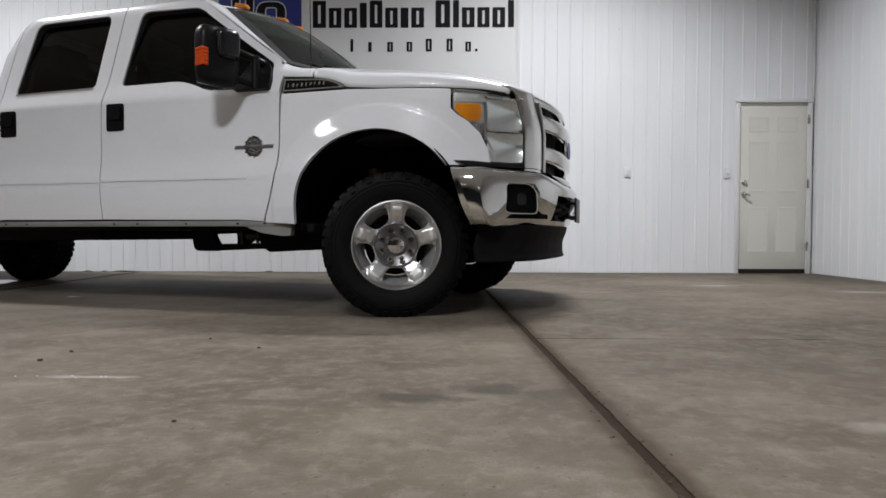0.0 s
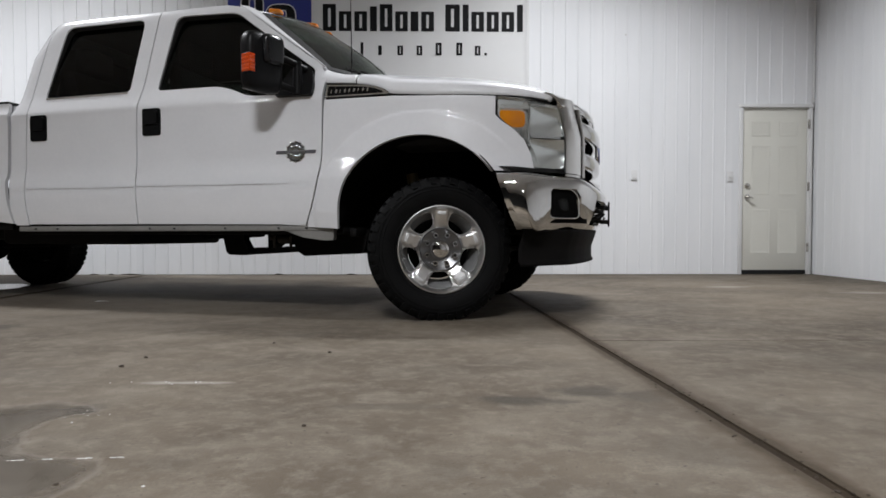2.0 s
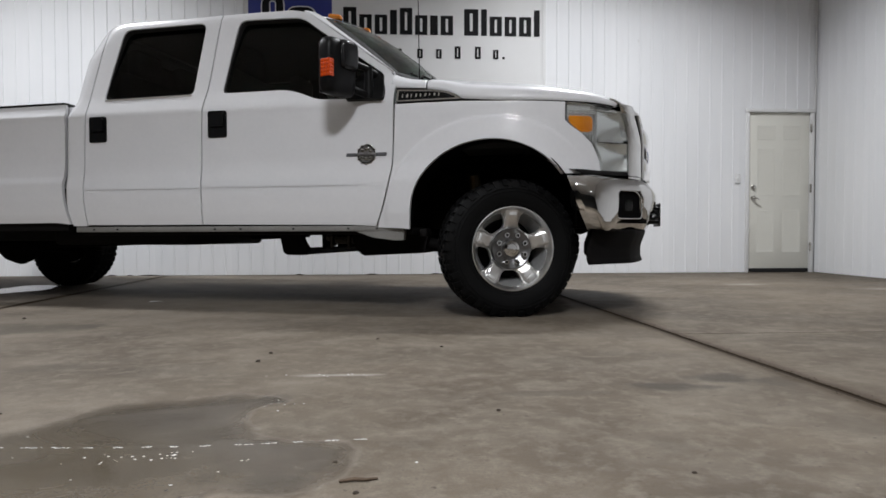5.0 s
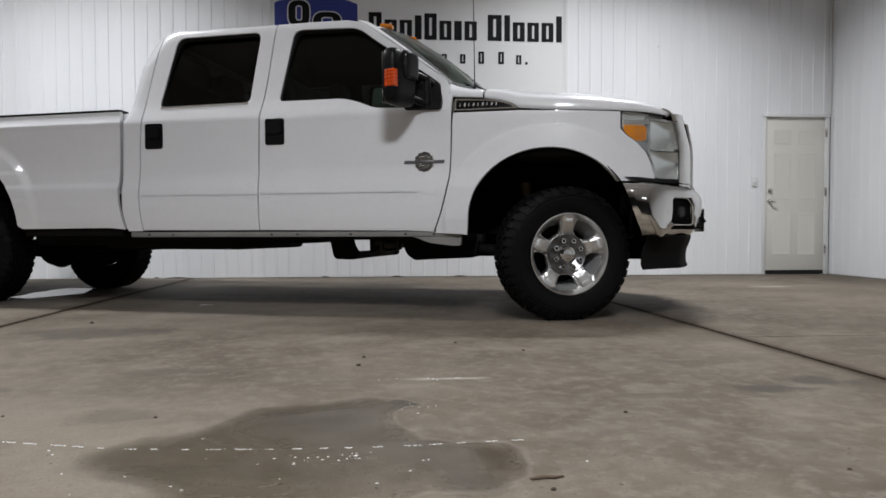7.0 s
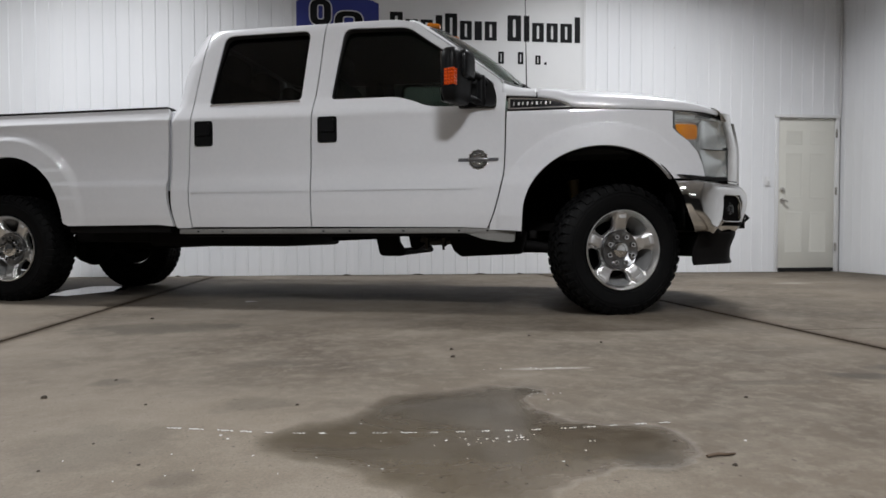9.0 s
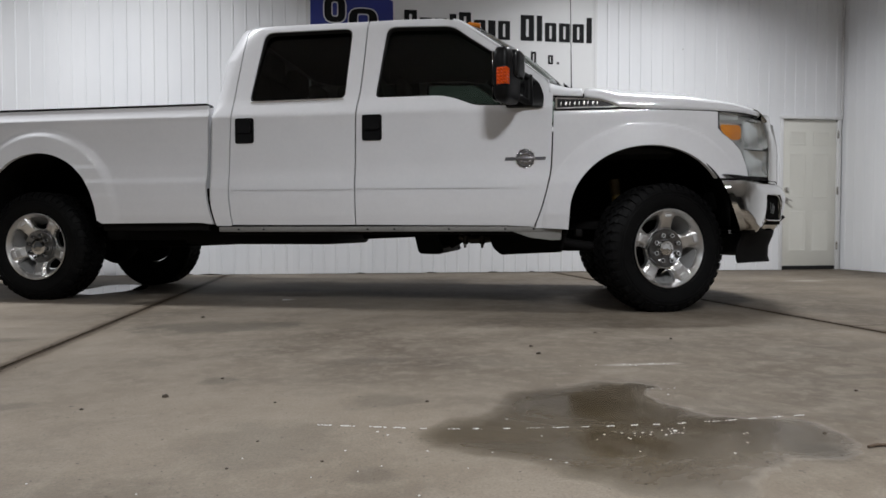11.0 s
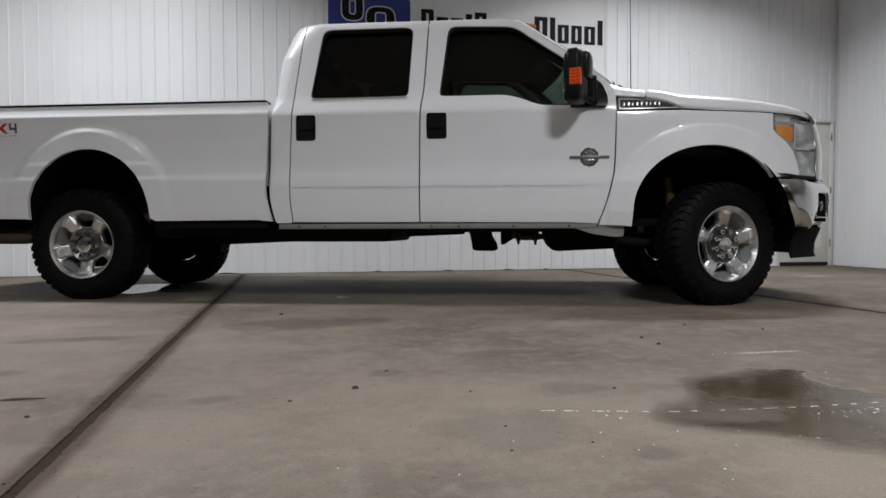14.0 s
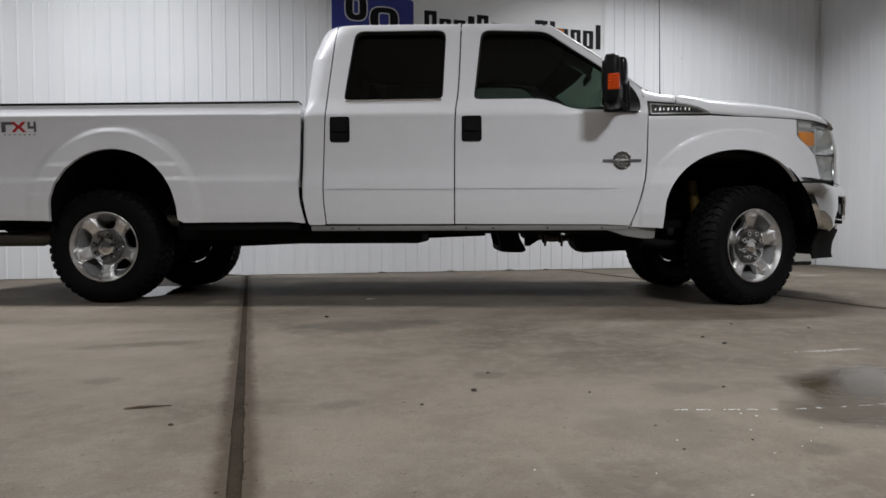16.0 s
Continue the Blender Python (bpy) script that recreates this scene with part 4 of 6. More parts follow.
cowl = part("cowl", sheet(lambda u, v: (-0.78 + 0.24 * u + (0.24 + 0.06 * u) * (1 - (2 * v - 1) ** 2), -0.85 + 1.70 * v, 1.372 + 0.012 * math.sin(3.1 * u)), 6, 24), BLACK, TRUCK, "black plastic cowl under the windscreen")
thicken(cowl, 0.02)
for y0, y1 in ((-0.66, -0.05), (0.05, 0.68)):
    va, vb = 0.5 + 0.5 * y0 / 0.866, 0.5 + 0.5 * y1 / 0.866
    arm = part("wiper", tube([screen_point(0.02, va, 0.02), screen_point(0.07, va + 0.02, 0.022), screen_point(0.075, (va + vb) / 2, 0.022), screen_point(0.07, vb, 0.014)], [0.010, 0.006, 0.005, 0.004], 8), BLACK, TRUCK, "black wiper arm")
    part("blade", tube([screen_point(0.085, va - 0.03, 0.012), screen_point(0.08, vb + 0.01, 0.010)], 0.005, 6), BLACK, arm)
part("engine_bay", box(-0.70, 0.44, -0.80, 0.80, 0.98, 1.225, 0.02), GAP_BLACK, TRUCK, "dark engine bay")

# ---- wheels ----
TYRE_R = 0.399


def make_tyre(parent):
    w = 0.125
    profile = [(0.230, 0.100), (0.248, 0.114), (0.306, 0.127), (0.346, w), (0.373, 0.114), (0.387, 0.098), (0.389, 0.05), (0.389, -0.05), (0.387, -0.098), (0.373, -0.114), (0.346, -w), (0.306, -0.127), (0.248, -0.114), (0.230, -0.100)]
    bm = lathe(profile, 96, closed=True)
    for r in (0.260, 0.324, 0.342):
        for s in (-1, 1):
            base = 0.1165 if r < 0.3 else 0.1275
            lathe([(r, s * base), (r + 0.0025, s * (base + 0.0025)), (r + 0.006, s * base)], 72, bm, closed=True)
    # tread: two rows of blocks in the middle, long lugs down the shoulders
    n = 44
    for k in range(n):
        for row, (y0, y1, lift) in enumerate(((-0.092, -0.050, 0.0), (-0.042, -0.004, 0.5), (0.004, 0.042, 0.0), (0.050, 0.092, 0.5))):
            a = 2 * math.pi * (k + lift) / n
            half = 0.30 * 2 * math.pi / n * (1.15 if row in (0, 3) else 1.0)
            skew = 0.022 * (-1 if row in (1, 3) else 1)
            vs = []
            for r in (0.385, TYRE_R):
                for ya, sk in ((y0, -skew), (y1, skew)):
                    for da in (-half, half):
                        vs.append(bm.verts.new((r * math.cos(a + da + sk), ya, r * math.sin(a + da + sk))))
            for f in ((4, 5, 7, 6), (0, 1, 5, 4), (2, 6, 7, 3), (0, 4, 6, 2), (1, 3, 7, 5)):
                bm.faces.new([vs[i] for i in f])
        for s in (-1, 1):
            a = 2 * math.pi * (k + (0.5 if s > 0 else 0.0)) / n
            half = 0.28 * 2 * math.pi / n
            long = 0.346 if k % 2 else 0.358
            rows = []
            for da in (-half, half):
                c, sn = math.cos(a + da), math.sin(a + da)
                inner = [(0.380, 0.092), (0.369, 0.109), (long, 0.121)]
                outer = [(TYRE_R - 0.001, 0.093), (TYRE_R - 0.010, 0.113), (long + 0.004, 0.1295)]
                rows.append(([bm.verts.new((r * c, s * y, r * sn)) for r, y in inner], [bm.verts.new((r * c, s * y, r * sn)) for r, y in outer]))
            (ia, oa), (ib, ob) = rows
            for q in range(2):
                bm.faces.new((oa[q], oa[q + 1], ob[q + 1], ob[q]))
                bm.faces.new((ia[q], oa[q], oa[q + 1], ia[q + 1]))
                bm.faces.new((ib[q], ib[q + 1], ob[q + 1], ob[q]))
            bm.faces.new((ia[0], ib[0], ob[0], oa[0]))
            bm.faces.new((ia[2], oa[2], ob[2], ib[2]))
    for v in bm.verts:
        if v.co.z < -0.3918:
            v.co.z = -0.3918
            v.co.y *= 1.03
    return part("tyre", bm, RUBBER, parent, "black all-terrain tyre with blocky tread", smooth=35)


def wheel_face():
    """The five-spoke disc: a ring of five windows, drawn from a flat outline and dished."""
    bm = bmesh.new()
    edges = []

    def loop(pts):
        vs = [bm.verts.new((x, 0, z)) for x, z in pts]
        edges.extend(bm.edges.new((vs[k - 1], vs[k])) for k in range(len(vs)))

    loop([(0.232 * math.cos(a), 0.232 * math.sin(a)) for a in np.linspace(0, 2 * math.pi, 80, endpoint=False)])
    loop([(0.060 * math.cos(a), 0.060 * math.sin(a)) for a in np.linspace(0, 2 * math.pi, 40, endpoint=False)])
    for k in range(5):
        mid = math.pi / 2 + math.pi / 5 + k * 2 * math.pi / 5
        pol = [(0.1275, -0.13), (0.133, -0.26), (0.152, -0.350), (0.192, -0.368), (0.214, -0.345), (0.2195, -0.22), (0.221, 0.0), (0.2195, 0.22), (0.214, 0.345), (0.192, 0.368), (0.152, 0.350), (0.133, 0.26), (0.1275, 0.13)]
        loop(rounded([(r * math.cos(mid + a), r * math.sin(mid + a)) for r, a in pol], 0.014, 3))
    bmesh.ops.triangle_fill(bm, use_beauty=True, use_dissolve=False, edges=edges, normal=(0, -1, 0))
    for axis in ((1, 0, 0), (0, 0, 1)):
        for k in range(-18, 19):
            bmesh.ops.bisect_plane(bm, geom=[*bm.verts, *bm.edges, *bm.faces], dist=1e-5, plane_co=[a * k * 0.0127 for a in axis], plane_no=axis)
    skin = list(bm.faces)
    bmesh.ops.recalc_face_normals(bm, faces=bm.faces)
    dish = table([(0.0, -0.052), (0.112, -0.058), (0.130, -0.076), (0.16, -0.088), (0.20, -0.098), (0.225, -0.102), (0.24, -0.102)])
    out = bmesh.ops.extrude_face_region(bm, geom=skin)
    moved = [g for g in out["geom"] if isinstance(g, bmesh.types.BMVert)]
    front = set(moved)
    for v in bm.verts:
        r = math.hypot(v.co.x, v.co.z)
        turn = math.atan2(v.co.z, v.co.x) - math.pi / 2
        away = abs((turn + math.pi / 5) % (2 * math.pi / 5) - math.pi / 5)
        sunk = 0.016 * smooth_step(0.185, 0.225, away * r / 0.19) * smooth_step(0.108, 0.128, r) * (1 - smooth_step(0.214, 0.226, r))
        v.co.y = dish(r) + sunk + (0.0 if v in front else 0.034)
    rim = [e for e in bm.edges if all(v in front for v in e.verts) and len(e.link_faces) == 2 and e.calc_face_angle(0) > 1.0]
    bmesh.ops.bevel(bm, geom=rim, offset=0.005, segments=2, affect="EDGES")
    return bm


def shrink(bm, k=0.988):
    for v in bm.verts:
        v.co.x *= k
        v.co.z *= k
    return bm


def make_wheel(name, m, turn, hub=0.050, barrel_mat=None):
    """A wheel with its outer face towards -y; its parts turn with it."""
    wheel = part(name, shrink(wheel_face()), ALLOY, TRUCK, "machined five-spoke alloy wheel with black tyre", smooth=50, m=m @ pose(0, 0, 0, 0, turn, 0))
    make_tyre(wheel)
    lip = lathe([(0.2205, -0.088), (0.230, -0.085), (0.238, -0.108), (0.245, -0.115), (0.245, -0.121), (0.240, -0.122), (0.233, -0.112), (0.2235, -0.098)], 72, closed=True)
    part("rim", shrink(lip), barrel_mat or ALLOY, wheel, "polished rim lip, blackened on the far wheels")
    barrel = lathe([(0.229, -0.089), (0.216, -0.06), (0.200, 0.0), (0.205, 0.06), (0.230, 0.10), (0.243, 0.115), (0.236, 0.118), (0.215, 0.10), (0.176, 0.04), (0.182, 0.0), (0.204, -0.05), (0.2215, -0.089)], 72, closed=True)
    part("barrel", shrink(barrel), barrel_mat or BARREL, wheel, "dull cast rim barrel, blackened on the far wheels")
    part("hub_plate", lathe([(0.114, -0.035), (0.119, -0.078), (0.115, -0.085), (0.110, -0.081), (0.064, -0.071), (0.058, -0.064), (0.001, -0.064)], 48), ALLOY_DARK, wheel)
    part("centre_cap", lathe([(hub, -0.058), (hub, -0.082), (hub - 0.006, -0.092 - 0.3 * (hub - 0.05)), (0.6 * hub, -0.095 - 0.5 * (hub - 0.05)), (0.56 * hub, -0.092 - 0.5 * (hub - 0.05)), (0.001, -0.094 - 0.5 * (hub - 0.05))], 40), CHROME, wheel, "chrome centre cap")
    for k in range(8):
        a = 2 * math.pi * (k + 0.5) / 8
        nut = part("lug_nut", lathe([(0.0165, -0.060), (0.0165, -0.090), (0.0138, -0.101), (0.0095, -0.101), (0.0090, -0.092), (0.001, -0.092)], 12), CHROME, wheel, m=pose(0.083 * math.cos(a), 0, 0.083 * math.sin(a)))
        part("stud", lathe([(0.0088, -0.086), (0.0085, -0.095), (0.001, -0.096)], 10), GAP_BLACK, nut)
    for k in range(5):
        a = math.pi / 2 + k * 2 * math.pi / 5
        part("spoke_pad", box(-0.023, 0.023, -0.1035, -0.094, -0.010, 0.010, 0.003), PAD_GREY, wheel, m=pose(0, 0, 0, 0, -math.degrees(a) + 90, 0) @ pose(0, 0, 0.200))
    part("brake_disc", lathe([(0.168, 0.05), (0.168, 0.075), (0.08, 0.088), (0.08, 0.0), (0.001, 0.0)], 40), FRAME_BLACK, wheel)
    return wheel


STEER, HUB = 24.0, 0.386
make_wheel("wheel", pose(-0.062, -0.858, HUB, 0, 0, STEER), 1)
# far wheels: rim and barrel blackened, shade put into their colour
make_wheel("wheel", pose(-0.045, 0.680, HUB, 0, 0, STEER + 180), 20, 0.050, FRAME_BLACK)
make_wheel("wheel", pose(AXLE_R, -0.765, HUB), 36, 0.064)
make_wheel("wheel", pose(AXLE_R, 0.580, HUB, 0, 0, 180), 10, 0.064, FRAME_BLACK)


# ---- wheel houses, chassis and running gear ----
def wheel_house(spec, side):
    cx, a, b, z0 = spec
    bm = bmesh.new()

    def fn(u, v):
        t = math.pi * u
        drop = -0.08 if u in (0.0, 1.0) else 0.0
        return (cx + (a + 0.012) * math.cos(t), side * (0.965 - 0.45 * v), z0 + (b + 0.012) * math.sin(t) + drop)

    sheet(fn, 28, 4, bm)
    wall = [bm.verts.new((cx + (a + 0.012) * math.cos(t), side * 0.515, z0 + (b + 0.012) * math.sin(t))) for t in np.linspace(0, math.pi, 20)]
    bm.faces.new(wall)
    thicken(part("wheel_house", bm, BLACK_ROUGH, TRUCK, "black wheel arch liner"), 0.006)


for side in (-1, 1):
    wheel_house(FRONT_ARCH, side)
    wheel_house(REAR_ARCH, side)
    part("frame_rail", box(-5.55, 0.62, side * 0.43 - 0.035, side * 0.43 + 0.035, 0.505, 0.66, 0.008), FRAME_BLACK, TRUCK)
    part("radius_arm", tube([(0.02, side * 0.50, 0.36), (-0.45, side * 0.47, 0.385), (-1.02, side * 0.44, 0.47)], [0.035, 0.038, 0.034], 10), FRAME_BLACK, TRUCK)
    part("spring", tube([(0.02 + 0.055 * math.cos(t), side * 0.52 + 0.055 * math.sin(t), 0.43 + 0.0155 * t) for t in np.linspace(0, 8 * math.pi, 96)], 0.010, 6), FRAME_BLACK, TRUCK)
    part("leaf_spring", tube([(-5.05, side * 0.52, 0.57), (-4.75, side * 0.52, 0.47), (-4.38, side * 0.52, 0.43), (-4.0, side * 0.52, 0.46), (-3.68, side * 0.52, 0.55)], 0.030, 8), FRAME_BLACK, TRUCK)
    shock = part("shock_absorber", tube([(-0.20, side * 0.60, 0.40), (-0.285, side * 0.60, 0.66)], 0.022, 12), FRAME_BLACK, TRUCK)
    part("shock_body", tube([(-0.268, side * 0.60, 0.62), (-0.30, side * 0.60, 0.84)], 0.036, 16), YELLOW, shock, "yellow shock absorber body")
    rear_shock = part("shock_absorber", tube([(-4.30, side * 0.60, 0.36), (-4.02, side * 0.55, 0.78)], 0.026, 12), FRAME_BLACK, TRUCK)
    part("bracket", box(-4.06, -3.97, side * 0.545 - 0.03, side * 0.545 + 0.03, 0.66, 0.80, 0.01), FRAME_BLACK, rear_shock)

part("front_axle", tube([(0, -0.80, 0.388), (0, 0.80, 0.388)], 0.045, 14), FRAME_BLACK, TRUCK)
part("differential", lathe([(0.05, -0.13), (0.12, -0.09), (0.155, 0.0), (0.12, 0.10), (0.05, 0.14)], 24), FRAME_BLACK, TRUCK, m=pose(0.0, 0.30, 0.385))
part("rear_axle", tube([(AXLE_R, -0.70, 0.388), (AXLE_R, 0.52, 0.388)], 0.050, 14), FRAME_BLACK, TRUCK)
part("differential", lathe([(0.06, -0.16), (0.14, -0.10), (0.175, 0.0), (0.14, 0.10), (0.06, 0.16)], 24), FRAME_BLACK, TRUCK, m=pose(AXLE_R, 0.0, 0.395))
for side in (-1, 1):
    seat = part("spring_seat", box(AXLE_R - 0.13, AXLE_R + 0.13, side * 0.46 - 0.055, side * 0.46 + 0.055, 0.315, 0.56, 0.02), FRAME_BLACK, TRUCK, "spring seat with clamped leaf pack")
    for dx in (-0.09, 0.09):
        part("spring_bolt", tube([(AXLE_R + dx, side * 0.525, 0.30), (AXLE_R + dx, side * 0.525, 0.57)], 0.011, 8), FRAME_BLACK, seat)
    part("brake_shield", lathe([(0.165, 0.0), (0.168, 0.03), (0.10, 0.05), (0.08, 0.10)], 32), FRAME_BLACK, TRUCK, m=pose(AXLE_R, side * 0.56, HUB, 0, 0, 0 if side < 0 else 180))
part("axle_housing", tube([(AXLE_R, -0.62, 0.392), (AXLE_R, -0.25, 0.392), (AXLE_R, 0.0, 0.40), (AXLE_R, 0.25, 0.392), (AXLE_R, 0.62, 0.392)], [0.062, 0.066, 0.11, 0.066, 0.062], 16), FRAME_BLACK, TRUCK)
part("spare_tyre", lathe([(0.10, -0.10), (0.30, -0.11), (0.36, -0.07), (0.37, 0.0), (0.36, 0.07), (0.30, 0.11), (0.10, 0.10)], 40), RUBBER, TRUCK, "spare tyre slung under the bed", m=pose(-5.08, 0.0, 0.615, 90, 0, 0))
part("drive_shaft", tube([(-4.22, 0.0, 0.40), (-1.75, 0.08, 0.50)], 0.050, 14), FRAME_BLACK, TRUCK)
part("tie_rod", tube([(0.16, -0.66, 0.36), (0.16, 0.66, 0.36)], 0.018, 10), FRAME_BLACK, TRUCK)
part("fuel_tank", box(-3.32, -2.22, -0.78, 0.22, 0.402, 0.55, 0.035, 3), FRAME_BLACK, TRUCK, "dark underbody tank shield")
part("tank_tail", box(-4.0, -3.30, -0.70, -0.40, 0.43, 0.55, 0.03), FRAME_BLACK, TRUCK)
cross = part("crossmember", prism(rounded([(-1.668, 0.374), (-1.655, 0.333), (-1.495, 0.331), (-1.478, 0.372)], 0.008), -0.47, 0.47, bevel=0.004), FRAME_BLACK, TRUCK, "dark dropped crossmember under the gearbox")
for y in (-0.535, 0.465):
    part("crossmember_end", prism(rounded([(-1.69, 0.50), (-1.672, 0.425), (-1.655, 0.350), (-1.632, 0.331), (-1.50, 0.329), (-1.470, 0.345), (-1.482, 0.375), (-1.515, 0.430), (-1.530, 0.50)], 0.010), y, y + 0.07, bevel=0.005), FRAME_BLACK, cross)
part("gearbox_mount", prism(rounded([(-1.452, 0.50), (-1.450, 0.372), (-1.425, 0.372), (-1.362, 0.415), (-1.30, 0.425), (-1.29, 0.50)], 0.008), -0.34, -0.22, bevel=0.005), FRAME_BLACK, TRUCK)
part("transfer_case", box(-1.44, -1.15, -0.18, 0.30, 0.425, 0.56, 0.04, 3), FRAME_BLACK, TRUCK)
pipe = part("exhaust_joint", tube([(-1.37, -0.44, 0.452), (-1.28, -0.44, 0.428), (-1.20, -0.44, 0.430), (-1.10, -0.44, 0.44)], [0.020, 0.024, 0.022, 0.022], 12), RUST, TRUCK, "dull grey exhaust joint")
for x, z in ((-1.323, 0.376), (-1.200, 0.374)):
    part("clamp_bolt", tube([(x, -0.47, 0.46), (x, -0.47, z)], [0.013, 0.009], 8), RUST, pipe)
    part("clamp_band", box(x - 0.016, x + 0.016, -0.475, -0.405, 0.398, 0.462, 0.008), FRAME_BLACK, pipe)
part("skid_plate", prism(rounded([(-1.150, 0.50), (-1.130, 0.410), (-1.108, 0.366), (-1.058, 0.327), (-0.95, 0.334), (-0.64, 0.348), (-0.60, 0.50)], 0.018), -0.56, -0.30, bevel=0.006), FRAME_BLACK, TRUCK)
part("gearbox", box(-1.02, -0.35, -0.34, 0.30, 0.350, 0.58, 0.06, 3), FRAME_BLACK, TRUCK)
part("engine_sump", box(-0.40, 0.42, -0.40, 0.40, 0.47, 0.95, 0.05), FRAME_BLACK, TRUCK)
part("floor_pan", box(-2.95, -0.62, -0.90, 0.90, 0.470, 0.515, 0.01), FRAME_BLACK, TRUCK, "dark cab floor seen from below")
part("bed_floor", box(-5.56, -3.04, -0.505, 0.505, 0.70, 0.79, 0.01), FRAME_BLACK, TRUCK, "underside of the cargo bed")
for side in (-1, 1):
    for xa, xb in ((-5.56, -4.79), (-3.81, -3.04)):
        part("bed_floor", box(xa, xb, min(side * 0.505, side * 0.925), max(side * 0.505, side * 0.925), 0.70, 0.79, 0.01), FRAME_BLACK, TRUCK)
part("bed_front", box(-3.10, -3.04, -0.90, 0.90, 0.70, 1.345, 0.01), PAINT, TRUCK)
part("tailgate", box(-5.60, -5.54, -0.88, 0.88, 0.62, 1.345, 0.015), PAINT, TRUCK)
part("bed_skirt", box(-3.84, -3.04, -0.93, -0.905, 0.50, 0.60, 0.005), FRAME_BLACK, TRUCK)
part("exhaust_pipe", tube([(-3.6, -0.60, 0.47), (-4.2, -0.62, 0.60), (-4.75, -0.70, 0.50), (-4.95, -0.74, 0.440), (-5.5, -0.76, 0.438)], [0.04, 0.04, 0.045, 0.052, 0.052], 16), RUST, TRUCK, "dull brown exhaust tailpipe")
part("spare_carrier", box(-5.35, -4.85, -0.62, 0.62, 0.49, 0.58, 0.03), FRAME_BLACK, TRUCK)
part("rear_bumper", prism(rounded([(-5.86, 0.55), (-5.66, 0.53), (-5.64, 0.74), (-5.84, 0.76)], 0.03), -0.97, 0.97), CHROME, TRUCK, "chrome rear step bumper")
part("mud_bracket", box(-0.575, -0.530, -0.93, -0.80, 0.455, 0.505, 0.01), FRAME_BLACK, TRUCK)
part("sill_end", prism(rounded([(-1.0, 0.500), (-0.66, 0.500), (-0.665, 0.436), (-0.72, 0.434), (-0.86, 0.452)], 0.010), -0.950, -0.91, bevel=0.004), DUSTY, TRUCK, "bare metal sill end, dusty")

# ---- front end ----
bump_half = [(0.32, 1.003), (0.40, 0.997), (0.45, 0.980), (0.515, 0.938), (0.575, 0.883), (0.663, 0.800), (0.748, 0.713), (0.790, 0.61), (0.818, 0.50), (0.838, 0.40), (0.860, 0.20), (0.867, 0.0)]
bump_x = table([(y, x) for x, y in bump_half[::-1]])
bump_at = lambda y: bump_x(abs(y))


def bumper_path(n=9):
    """Plan points of the bumper from its right end round to its left end."""
    half = np.array(curve(bump_half, n))
    for _ in range(160):
        half[1:-1] = (half[:-2] + 2 * half[1:-1] + half[2:]) / 4
    half = [tuple(map(float, p)) for p in half]
    return [(x, -y) for x, y in half] + [(x, y) for x, y in half[-2::-1]]


section = [(0.798, -0.085), (0.793, -0.064), (0.782, -0.044), (0.766, -0.026), (0.740, -0.013), (0.70, -0.006), (0.655, -0.003), (0.61, -0.007), (0.56, -0.017), (0.515, -0.032), (0.487, -0.052), (0.474, -0.085)]


def in_opening(y, z):
    """Fog lamp and hook openings of the bumper."""
    a = abs(y)
    dy, dz = abs(a - 0.806) / 0.079, abs(z - 0.636) / 0.082
    cut = 0.55 if (a < 0.806 and z > 0.634) else 0.22
    if max(dy, dz) < 1 and dy * 1.5 + dz < 2.5 - cut:
        return True
    return max(abs(a - 0.362) / 0.172, abs(z - 0.592) / 0.072) < 1


def bumper_mesh():
    path = bumper_path(18)
    zs = sorted({*[z for z, _ in section], *np.arange(0.503, 0.740, 0.0065)})
    raw = table(sorted(section))

    def off(z):
        w = min(0.052, 0.008 + 0.6 * min(z - 0.474, 0.798 - z))
        return sum(raw(z + w * k / 4) * (5 - abs(k)) for k in range(-4, 5)) / 25

    bm = bmesh.new()
    grid = []
    for k, (x, y) in enumerate(path):
        a, b = path[max(0, k - 1)], path[min(len(path) - 1, k + 1)]
        tx, ty = b[0] - a[0], b[1] - a[1]
        l = math.hypot(tx, ty) or 1
        nx, ny = ty / l, -tx / l
        dip = 0.045 * (1 - smooth_step(0.30, 0.75, abs(y)))
        row = []
        for z in zs:
            o = off(z) * (0.60 + 0.40 * smooth_step(0.36, 0.70, x)) - 0.002 - 0.13 * max(0.0, 0.72 - z) * smooth_step(0.48, 0.74, x)
            zz = z - dip * smooth_step(0.68, 0.81, z) + 0.020 * smooth_step(0.55, 0.40, x) * smooth_step(0.60, 0.48, z)
            xx = x + 0.11 * max(0.0, (0.79 - z) / 0.32) * smooth_step(0.62, 0.32, x)
            row.append(bm.verts.new((xx + nx * o, y + ny * o, zz)))
        grid.append(row)
    for k in range(len(path) - 1):
        for q in range(len(zs) - 1):
            y, z = (path[k][1] + path[k + 1][1]) / 2, (zs[q] + zs[q + 1]) / 2
            if not in_opening(y, z):
                bm.faces.new((grid[k][q], grid[k + 1][q], grid[k + 1][q + 1], grid[k][q + 1]))
    bmesh.ops.delete(bm, geom=[v for v in bm.verts if not v.link_faces], context="VERTS")
    rim = [e for e in bm.edges if len(e.link_faces) == 1]
    for turn in (0.006, 0.026):
        out = bmesh.ops.extrude_edge_only(bm, edges=rim)
        for v in out["geom"]:
            if isinstance(v, bmesh.types.BMVert):
                v.co.x -= turn
                v.co.y *= 1 - 0.15 * turn
        rim = [e for e in out["geom"] if isinstance(e, bmesh.types.BMEdge)]
        rim = [e for e in rim if len(e.link_faces) == 1]
    return bm


